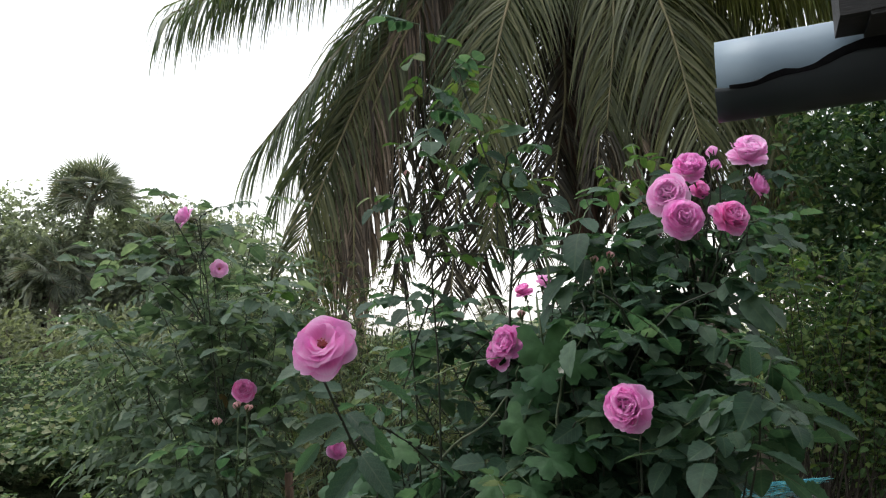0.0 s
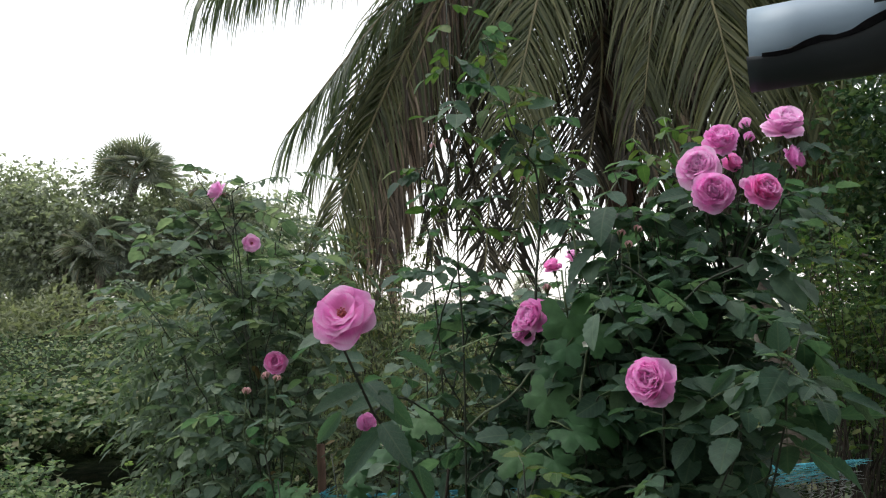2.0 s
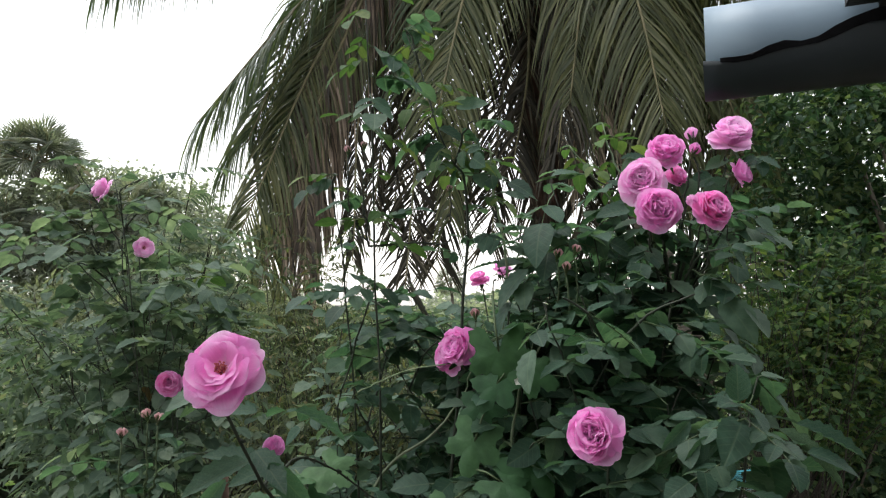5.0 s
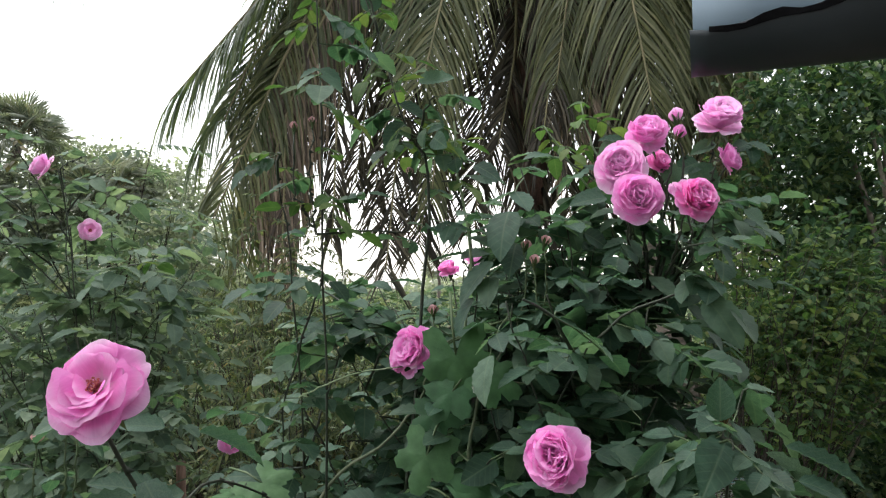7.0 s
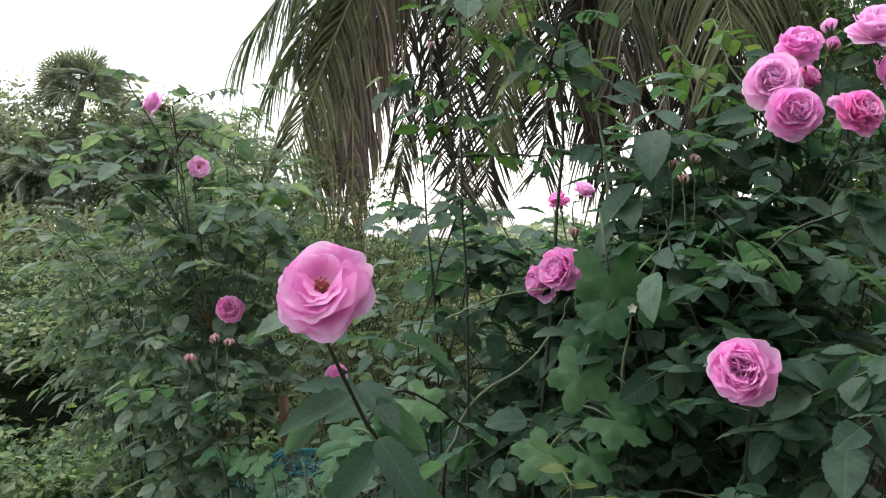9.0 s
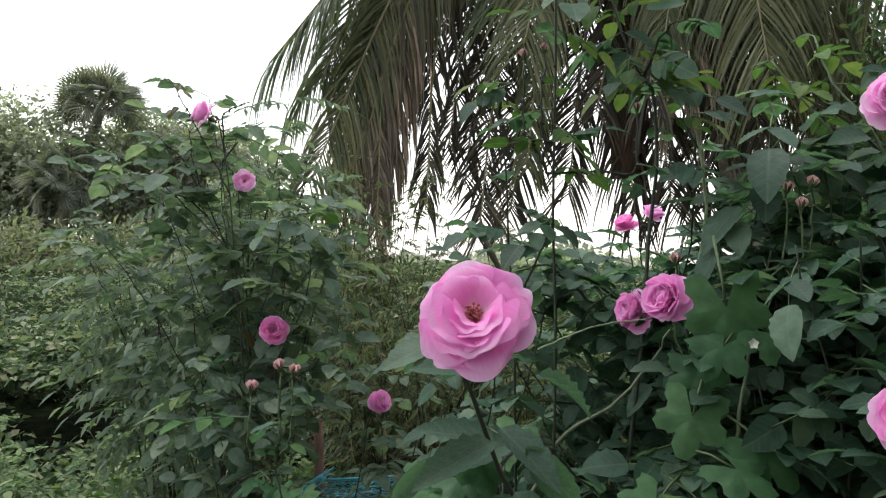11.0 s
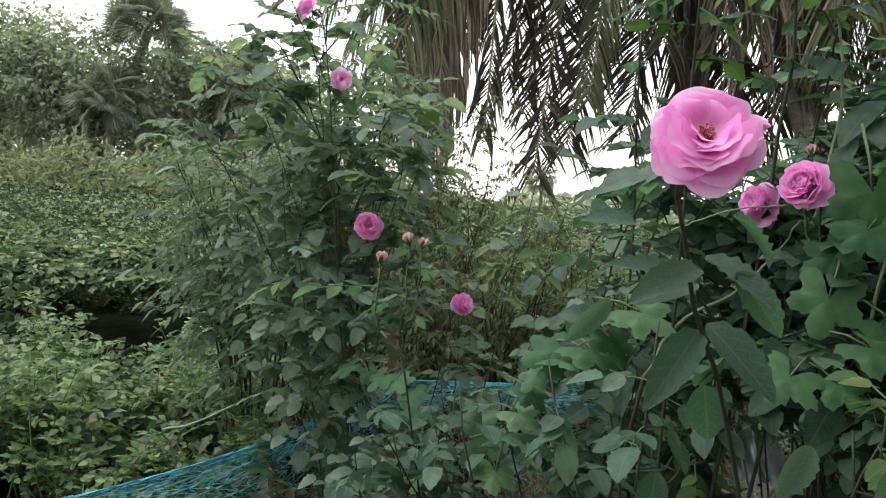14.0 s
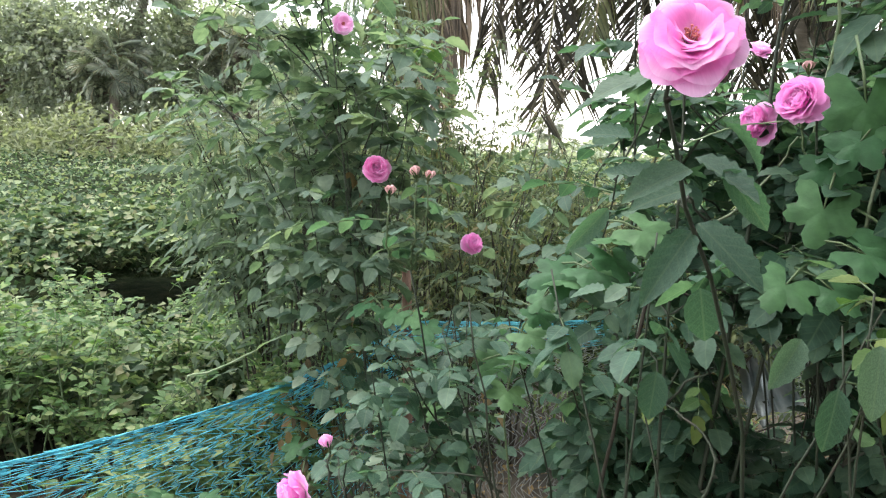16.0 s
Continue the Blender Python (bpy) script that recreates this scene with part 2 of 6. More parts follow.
NET_BLUE = rough_material("blue_net_cord", [(0.3, (0.03, 0.26, 0.37)), (0.7, (0.08, 0.45, 0.55))], 12, 0.5, 0.001)
NET_TEAL = rough_material("faded_net_cord", [(0.3, (0.03, 0.22, 0.28)), (0.7, (0.08, 0.36, 0.4))], 12, 0.55, 0.001)
NET_GREY = rough_material("grey_net_cord", [(0.3, (0.12, 0.135, 0.13)), (0.7, (0.24, 0.25, 0.24))], 12, 0.6, 0.001)
PLASTER = rough_material("plaster", [(0.3, (0.42, 0.4, 0.36)), (0.7, (0.55, 0.52, 0.48))], 3, 0.9, 0.004)
PLASTIC = rough_material("clouded_plastic", [(0.3, (0.106, 0.144, 0.152)), (0.6, (0.228, 0.258, 0.258)), (0.75, (0.418, 0.433, 0.426))], 14, 0.25, 0.004)
PETAL = petal_material("pink_petal", (0.98, 0.80, 0.90), (0.96, 0.40, 0.80), (0.98, 0.66, 0.93), 0.46)
DEEP_PETAL = petal_material("deep_pink_petal", (0.94, 0.34, 0.66), (0.95, 0.30, 0.70), (0.98, 0.60, 0.90), 0.44)
PALE_PETAL = petal_material("pale_pink_petal", (0.95, 0.5, 0.77), (0.96, 0.52, 0.84), (0.98, 0.77, 0.96), 0.44)
FADED_PETAL = petal_material("faded_petal", (0.5, 0.4, 0.3), (0.6, 0.36, 0.36), (0.72, 0.46, 0.5), 0.3)
WHITE_PETAL = rough_material("white_petal", [(0.3, (0.5, 0.52, 0.44)), (0.7, (0.68, 0.7, 0.62))], 40, 0.6, 0.001)
STAMEN = rough_material("stamen", [(0.3, (0.28, 0.03, 0.07)), (0.5, (0.5, 0.1, 0.12)), (0.72, (0.6, 0.33, 0.14))], 60, 0.7, 0.001)
SEPAL = leaf_material("sepal", (0.038, 0.084, 0.030), (0.061, 0.114, 0.038), (0.122, 0.129, 0.061), 0.5, 0.2, 60)

# ---- mesh tools ----
rng = np.random.default_rng(7)
UP = Vector((0, 0, 1))


def raw_mesh(name, verts, faces, mats, smooth=True, index=None):
    me = bpy.data.meshes.new(name)
    if isinstance(faces, np.ndarray):
        k = faces.shape[1]
        me.vertices.add(len(verts))
        me.vertices.foreach_set("co", np.asarray(verts, dtype=np.float32).ravel())
        me.loops.add(faces.size)
        me.loops.foreach_set("vertex_index", faces.astype(np.int32).ravel())
        me.polygons.add(len(faces))
        me.polygons.foreach_set("loop_start", np.arange(0, faces.size, k, dtype=np.int32))
        me.polygons.foreach_set("loop_total", np.full(len(faces), k, dtype=np.int32))
        me.update(calc_edges=True)
    else:
        me.from_pydata([tuple(v) for v in verts], [], faces)
    for m in mats if isinstance(mats, (list, tuple)) else [mats]:
        me.materials.append(m)
    if index is not None:
        me.polygons.foreach_set("material_index", np.asarray(index, dtype=np.int32))
    me.polygons.foreach_set("use_smooth", np.full(len(me.polygons), smooth))
    return me


def part(name, mesh, parent, label="", m=None, kind=""):
    ob = new(name, mesh)
    ob.parent = parent
    if m is not None:
        ob.matrix_basis = m
    return tagged(ob, label=label, kind=kind)


def thing(name, label, category, at=(0, 0, 0), group="", kind=""):
    ob = new(name)
    ob.location = at
    ob.empty_display_size = 0.1
    return tagged(ob, label, category, group, kind)


def smooth_line(points, n=14):
    """A smooth line through a few points."""
    p = [Vector(q) for q in points]
    p = [2 * p[0] - p[1], *p, 2 * p[-1] - p[-2]]
    out, spans = [], len(p) - 3
    for i in range(n):
        s = i / (n - 1) * spans
        k = min(int(s), spans - 1)
        u = s - k
        a, b, c, d = p[k:k + 4]
        out.append(0.5 * ((2 * b) + (c - a) * u + (2 * a - 5 * b + 4 * c - d) * u * u + (3 * b - a - 3 * c + d) * u ** 3))
    return out


def tube(line, r0, r1, sides=6, cap=True):
    """Verts and faces of a tapered tube along a line of points."""
    verts, faces = [], []
    for i, c in enumerate(line):
        d = (line[min(i + 1, len(line) - 1)] - line[max(i - 1, 0)]).normalized()
        a = d.orthogonal().normalized() if i == 0 else (a - a.dot(d) * d).normalized()
        b = d.cross(a)
        r = r0 + (r1 - r0) * i / max(1, len(line) - 1)
        for k in range(sides):
            t = 2 * math.pi * k / sides
            verts.append(c + (a * math.cos(t) + b * math.sin(t)) * r)
    for i in range(len(line) - 1):
        for k in range(sides):
            q = (k + 1) % sides
            faces.append((i * sides + k, i * sides + q, (i + 1) * sides + q, (i + 1) * sides + k))
    if cap:
        faces.append(tuple(range(sides))[::-1])
        faces.append(tuple(range((len(line) - 1) * sides, len(line) * sides)))
    return verts, faces


class Pile:
    """Collects verts and faces of several pieces into one mesh, with a material slot for each piece."""

    def __init__(self):
        self.v, self.f, self.i, self.b = [], [], [], []

    def put(self, verts, faces, slot=0, m=None, blades=None):
        n = len(self.v)
        self.b += blades or [(0.0, 0.0)] * len(verts)
        self.v += [m @ Vector(p) for p in verts] if m is not None else list(verts)
        self.f += [tuple(n + k for k in q) for q in faces]
        self.i += [slot] * len(faces)

    def mesh(self, name, mats, smooth=True):
        me = raw_mesh(name, self.v, self.f, mats, smooth, self.i)
        if any(q[0] for q in self.b):
            me.attributes.new("blade", "FLOAT2", "POINT").data.foreach_set("vector", np.array(self.b, dtype=np.float32).ravel())
        return me


def blade(length, width, profile, fold=0.18, droop=0.15, wave=0.0):
    """A leaf blade along +y, its upper side to +z: profile is (place along it, half width as a share)."""
    verts, faces = [(0, 0, 0)], []
    for i, (v, w) in enumerate(profile):
        z = -droop * length * v * v
        h = w * width
        lift = fold * h + wave * h * (1 if i % 2 else -1)
        verts += [(-h, v * length, z + lift), (0, v * length, z), (h, v * length, z + lift)]
    n = len(profile)
    verts.append((0, length, -droop * length))
    faces += [(0, 2, 1), (0, 3, 2)]
    for i in range(n - 1):
        a = 1 + 3 * i
        faces += [(a, a + 1, a + 4, a + 3), (a + 1, a + 2, a + 5, a + 4)]
    a, tip = 1 + 3 * (n - 1), len(verts) - 1
    faces += [(a, a + 1, tip), (a + 1, a + 2, tip)]
    return verts, faces


def toothed(profile, n=9, deep=0.06):
    """The same outline with more stations and a saw-toothed rim."""
    at, half = zip((0, 0.05), *profile, (1, 0.03))
    return [(u, float(np.interp(u, at, half)) * (1 + deep * (1 if k % 2 else -1))) for k, u in enumerate(np.linspace(0.05, 0.95, n))]


OVATE = [(0.08, 0.3), (0.25, 0.47), (0.45, 0.5), (0.68, 0.38), (0.87, 0.17)]
ROUND = [(0.06, 0.3), (0.22, 0.48), (0.5, 0.5), (0.75, 0.36), (0.92, 0.14)]
LANCE = [(0.1, 0.3), (0.35, 0.5), (0.65, 0.38), (0.85, 0.17)]
SHORT = [(0.15, 0.38), (0.5, 0.5), (0.85, 0.22)]
SLIM = [(0.3, 0.5), (0.7, 0.34)]
SAW_OVATE, SAW_ROUND = toothed([(0.06, 0.32), (0.22, 0.47), (0.45, 0.5), (0.68, 0.41), (0.87, 0.22)]), toothed(ROUND)
SAW_LONG = toothed([(0.08, 0.3), (0.28, 0.48), (0.5, 0.5), (0.72, 0.4), (0.9, 0.18)], 13, 0.035)


def scatter(name, places, turns, sizes, mat, length=1.0, width=0.6, fold=0.15, droop=0.2):
    """One mesh of many simple leaves: 6 verts and 4 triangles each."""
    t = np.array([(0, 0, 0), (-width / 2, 0.42 * length, fold * width - droop * 0.2), (0, 0.45 * length, -droop * 0.2),
                  (width / 2, 0.42 * length, fold * width - droop * 0.2), (0, length, -droop)])
    f = np.array([(0, 2, 1), (0, 3, 2), (1, 2, 4), (2, 3, 4)])
    n = len(places)
    v = np.einsum("nij,kj->nki", turns, t) * sizes[:, None, None] + places[:, None, :]
    faces = (f[None] + 5 * np.arange(n)[:, None, None]).reshape(-1, 3)
    return raw_mesh(name, v.reshape(-1, 3), faces, mat, False)


def turns_of(yaw, pitch, roll):
    """Rotation matrices Rz(yaw) Rx(pitch) Ry(roll), for arrays of angles in radians."""
    cz, sz, cx, sx, cy, sy = np.cos(yaw), np.sin(yaw), np.cos(pitch), np.sin(pitch), np.cos(roll), np.sin(roll)
    o, e = np.zeros_like(yaw), np.ones_like(yaw)
    rz = np.stack([cz, -sz, o, sz, cz, o, o, o, e], -1).reshape(-1, 3, 3)
    rx = np.stack([e, o, o, o, cx, -sx, o, sx, cx], -1).reshape(-1, 3, 3)
    ry = np.stack([cy, o, sy, o, e, o, -sy, o, cy], -1).reshape(-1, 3, 3)
    return rz @ rx @ ry


def random_turns(n, low=-1.0, high=0.5, roll=0.7):
    return turns_of(rng.uniform(0, 2 * np.pi, n), rng.uniform(low, high, n), rng.normal(0, roll, n))


# ---- ground and field ----
MOUND = 0.8
mound_at = rng.uniform(0.15, 0.85, (97, 89, 2))
mound_high = rng.uniform(0.28, 0.85, (97, 89)) * rng.choice([1.0, 1.0, 1.0, 0.4], (97, 89))


def canopy(x, y):
    """Height of the undergrowth over the field: rounded low bushes with dark hollows between them."""
    h = np.zeros_like(x) + 0.08
    ci, cj = np.floor(x / MOUND).astype(int), np.floor(y / MOUND).astype(int)
    for di in (-1, 0, 1):
        for dj in (-1, 0, 1):
            a, b = (ci + di) % 97, (cj + dj) % 89
            px, py = (ci + di + mound_at[a, b, 0]) * MOUND, (cj + dj + mound_at[a, b, 1]) * MOUND
            d2 = ((x - px) ** 2 + (y - py) ** 2) / 0.62 ** 2
            h = np.maximum(h, mound_high[a, b] * np.sqrt(np.maximum(0, 1 - d2)))
    h = h + 0.03 * np.sin(9 * x) * np.sin(8 * y + x)
    h = h * (1 - 0.8 * np.exp(-((x + 3.3) ** 2 / 1.3 + (y - 4.75) ** 2 / 0.25)))
    return np.maximum(h + 0.1 * np.clip((y - 4) / 20, 0, 1), 0.04)


def grid_mesh(name, xs, ys, height, mat):
    X, Y = np.meshgrid(xs, ys)
    v = np.stack([X, Y, height(X, Y)], -1).reshape(-1, 3)
    nx, ny = len(xs), len(ys)
    i, j = np.meshgrid(np.arange(nx - 1), np.arange(ny - 1))
    a = (j * nx + i).ravel()
    return raw_mesh(name, v, np.stack([a, a + 1, a + nx + 1, a + nx], -1), mat)


def steps(limit, near, n):
    s = np.linspace(-1, 1, n)
    return np.sign(s) * (near * np.abs(s) + (limit - near) * np.abs(s) ** 5)


ground = new("ground", grid_mesh("ground", steps(1500, 12, 161), steps(1500, 12, 161), lambda x, y: 0.025 * np.sin(2.3 * x + y) * np.sin(1.9 * y - x) + 0.012 * np.sin(9 * x) * np.sin(8 * y), SOIL))
tagged(ground, "brown garden soil with patches of short grass", "ground", kind="structure")


def field_points(n, near, far, left, right):
    d = near * (far / near) ** rng.uniform(0, 1, n)
    a = np.radians(rng.uniform(left, right, n))
    return np.sin(a) * d, np.cos(a) * d


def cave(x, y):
    """The space under overhanging bushes in the field; its floor is coloured near black for shade."""
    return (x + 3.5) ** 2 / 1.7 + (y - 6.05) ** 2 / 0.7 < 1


def field_layer(name, n, near, far, size, grow, label, mat, low=0.0):
    x, y = field_points(n, near, far, -52, 42)
    keep = (y > 2.75) & ~((x > -1.25) & (y < 4.6))
    x, y = x[keep], y[keep]
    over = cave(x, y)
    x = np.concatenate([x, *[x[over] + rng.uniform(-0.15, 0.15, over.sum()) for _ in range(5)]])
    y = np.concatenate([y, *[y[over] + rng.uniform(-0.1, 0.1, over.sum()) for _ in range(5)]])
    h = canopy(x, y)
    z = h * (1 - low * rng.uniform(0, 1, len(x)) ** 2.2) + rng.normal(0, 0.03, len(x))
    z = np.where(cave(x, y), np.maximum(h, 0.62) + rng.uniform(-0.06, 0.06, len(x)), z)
    s = size * (1 + grow * np.hypot(x, y)) * rng.uniform(0.6, 1.35, len(x))
    ob = new(name, scatter(name, np.stack([x, y, np.maximum(z, 0.03)], -1), random_turns(len(x), -0.8, 0.6, 0.6), s, mat, 1.0, 0.75))
    return tagged(ob, label, "undergrowth", kind="stuff")


# Dark sheet below the leaves paints the shade in hollows and under bushes.
shade_sheet = new("undergrowth", grid_mesh("undergrowth", np.linspace(-45, 34, 220), 2.9 + 42 * np.linspace(0, 1, 150) ** 1.8, lambda x, y: np.where((x > -1.25) & (y < 4.6), -0.1, np.where(cave(x, y), 0.06, canopy(x, y) * 0.62 - 0.05)), FIELD_SHADE))
tagged(shade_sheet, "near-black sheet standing for the shade under the field weeds", "undergrowth", kind="stuff")
field_layer("field_weeds", 64000, 2.8, 9, 0.052, 0.05, "dense green leafy weeds covering the field", FIELD_LEAF, 0.85)
field_layer("field_weeds", 62000, 7, 44, 0.064, 0.035, "green weeds and bushes spreading to the far trees", FIELD_LEAF, 0.8)


n = 16000
fx, fy = field_points(n, 40, 170, -48, 40)
far_field = new("far_field", scatter("far_field", np.stack([fx, fy, rng.uniform(0.1, 0.75, n)], -1), random_turns(n, -0.6, 0.6), rng.uniform(0.5, 1.1, n) * fy / 70, FIELD_LEAF, 1, 0.7))
tagged(far_field, "pale green crops stretching to the horizon", "field", kind="stuff")


# ---- trees in the distance ----
def leafy_tree(name, label, base, crown, radii, clumps, leaves, size, mat, trunk_r=0.2, limbs=7, group="", lean=(0, 0), gap=0.2):
    """Tapered trunk, limbs to the crown, and clumps of leaves with gaps between them."""
    tree = thing(name, label, "tree", base, group)
    b, c, r = Vector(base), Vector(crown), Vector(radii)
    fork = b + (c - b) * 0.45
    v, f = tube(smooth_line([b - b, (fork - b) * 0.5 + Vector((lean[0], lean[1], 0)), fork - b], 8), trunk_r, trunk_r * 0.6, 8)
    part("trunk", raw_mesh("trunk", v, f, BARK), tree)
    centres = []
    while len(centres) < clumps:
        p = rng.uniform(-1, 1, 3)
        if 0.2 < np.linalg.norm(p) < 1:
            centres.append(np.array(c) + p * np.array(r))
    for k in range(limbs):
        end = Vector(centres[k % clumps])
        mid = fork.lerp(end, 0.5) + Vector((0, 0, 0.12 * r.z))
        v, f = tube(smooth_line([fork - b, mid - b, end - b], 7), trunk_r * 0.45, trunk_r * 0.1, 5)
        part("limb", raw_mesh("limb", v, f, BARK), tree)
    cs = np.array(centres)
    which = rng.integers(0, clumps, leaves)
    spread = np.array(r) * gap
    p = cs[which] + np.clip(rng.normal(0, 1, (leaves, 3)), -1.7, 1.7) * spread * rng.uniform(0.5, 1.2, (clumps, 1))[which] - np.array(b)
    p[:, 2] = np.maximum(p[:, 2], 0.05)
    part("crown", scatter("crown", p, random_turns(leaves, -1.1, 0.4), size * rng.uniform(0.6, 1.4, leaves), mat, 1.0, 0.55), tree, kind="stuff")
    return tree


leafy_tree("tree", "broad green tree at the far edge of the field", (-28.6, 36.5, 0), (-30.2, 36.5, 6.6), (7.2, 3.0, 3.3), 140, 12000, 0.33, HAZED_LEAF, 0.28, 16, gap=0.13)
leafy_tree("tree", "dark leafy tree beside the fan palm", (-23.6, 35, 0), (-23.3, 35.2, 5.2), (4.4, 1.6, 3.7), 110, 15000, 0.3, HAZED_LEAF, 0.25, 14, gap=0.15)
leafy_tree("tree", "low spreading tree with dense green crown", (-14.6, 37, 0), (-15.8, 38.5, 5.0), (5.4, 2.5, 3.6), 100, 13000, 0.3, HAZED_LEAF, 0.22, 12, gap=0.16)
leafy_tree("tree", "round green tree far across the field", (-40, 40, 0), (-41, 40, 5.6), (6.5, 3, 3.8), 80, 11000, 0.28, HAZED_LEAF, 0.3, 10, gap=0.16)
leafy_tree("tree", "tall dark tree behind the fan palms", (-19.4, 40, 0), (-19.6, 40, 5.0), (4.8, 2.5, 4.2), 100, 13000, 0.3, HAZED_LEAF, 0.25, 14, gap=0.15)
leafy_tree("tree", "broad tree at the end of the field", (-33.5, 44, 0), (-34, 44, 5.6), (6, 2.5, 4.6), 90, 9000, 0.34, HAZED_LEAF, 0.25, 14, gap=0.15)
leafy_tree("tree", "bushy tree beyond the coconut palm", (-9.5, 30, 0), (-9.8, 30, 2.4), (2.6, 2, 2.2), 50, 10000, 0.2, HAZED_LEAF, 0.15, 8, gap=0.18)

edge_n = 22000
ex, ey = rng.uniform(-50, -6, edge_n), rng.uniform(29, 41, edge_n)
ez = rng.uniform(0.1, 1, edge_n) * (2.3 + 0.9 * np.sin(ex * 0.9) * np.sin(ey * 0.7 + ex * 0.3))
edge = new("field_edge_scrub", scatter("field_edge_scrub", np.stack([ex, ey, ez], -1), random_turns(edge_n, -0.2, 1.3), rng.uniform(0.26, 0.52, edge_n), HAZED_SCRUB_LEAF, 1, 0.32))
tagged(edge, "tall pale grass and scrub under the far trees", "scrub", kind="stuff")

far_n = 9000
fx = rng.uniform(-150, 60, far_n)
fy = rng.uniform(110, 150, far_n)
fz = rng.uniform(0, 1, far_n) ** 1.4 * (3.0 + 1.8 * np.sin(fx * 0.13) + 1.2 * np.sin(fx * 0.47 + 1))
far_wood = new("far_treeline", scatter("far_treeline", np.stack([fx, fy, np.maximum(fz, 0.2)], -1), random_turns(far_n), rng.uniform(0.9, 1.9, far_n), HAZED_LEAF, 1, 0.7))
tagged(far_wood, "low hazy line of trees on the horizon", "treeline", kind="stuff")


def fan_leaf(radius, blades=30, spread=250):
    """A palmyra leaf: pleated blades joined round a petiole, with free tips."""
    pile = Pile()
    for k in range(blades):
        a = radians(-spread / 2 + spread * k / (blades - 1))
        r = radius * (0.8 + 0.2 * math.cos(a * 0.6)) * rng.uniform(0.93, 1.05)
        w = 0.032 * radius
        d, s = Vector((math.sin(a), math.cos(a), 0)), Vector((math.cos(a), -math.sin(a), 0))
        z = 0.02 * radius * (1 if k % 2 else -1)
        pile.put([Vector((0, 0, 0)), d * r * 0.55 - s * w + Vector((0, 0, z)), d * r * 0.6 + Vector((0, 0, 0.03 * radius)), d * r * 0.55 + s * w + Vector((0, 0, z)), d * r + Vector((0, 0, -0.12 * radius))],
                 [(0, 2, 1), (0, 3, 2), (1, 2, 4), (2, 3, 4)])
    v, f = tube([Vector((0, -0.9 * radius, -0.1 * radius)), Vector((0, 0, 0))], 0.035 * radius, 0.02 * radius, 4)
    pile.put(v, f, 1)
    return pile.mesh("fan_leaf", [HAZED_FAN_LEAF, RACHIS], False)


FANS = [fan_leaf(1.0) for _ in range(3)]


def fan_palm(label, base, crown, radius, leaves, trunk_r, droop=1.75):
    palm = thing("palmyra_palm", label, "palm tree", base)
    b, c = Vector(base), Vector(crown)
    v, f = tube(smooth_line([Vector(), (c - b) * 0.5 + Vector((0.15, 0, 0)), c - b], 10), trunk_r, trunk_r * 0.8, 9)
    part("trunk", raw_mesh("trunk", v, f, BARK), palm)
    for k in range(leaves):
        up = 1 - droop * (k + 0.5) / leaves
        yaw, tilt = k * 2.4, math.asin(max(-1, min(1, up)))
        d = Vector((math.cos(yaw) * math.cos(tilt), math.sin(yaw) * math.cos(tilt), math.sin(tilt)))
        q = d.to_track_quat("Y", "Z")
        m = Matrix.LocRotScale(c - b + d * radius * 1.15, q, (radius * random.uniform(0.85, 1.15),) * 3) @ pose(0, 0, 0, random.uniform(-40, 10), random.uniform(-70, 70), 0)
        part("fan_leaf", FANS[k % 3], palm, m=m)
    return palm


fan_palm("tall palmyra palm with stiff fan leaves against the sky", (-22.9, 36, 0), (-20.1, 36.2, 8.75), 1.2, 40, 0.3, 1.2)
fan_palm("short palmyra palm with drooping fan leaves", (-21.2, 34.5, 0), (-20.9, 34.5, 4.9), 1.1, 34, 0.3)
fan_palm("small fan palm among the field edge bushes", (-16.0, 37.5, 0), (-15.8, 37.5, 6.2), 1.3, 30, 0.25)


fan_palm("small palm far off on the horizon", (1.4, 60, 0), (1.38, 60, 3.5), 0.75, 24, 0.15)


# ---- coconut palm ----
def sgn_of(k):
    return 1 if k % 2 else -1


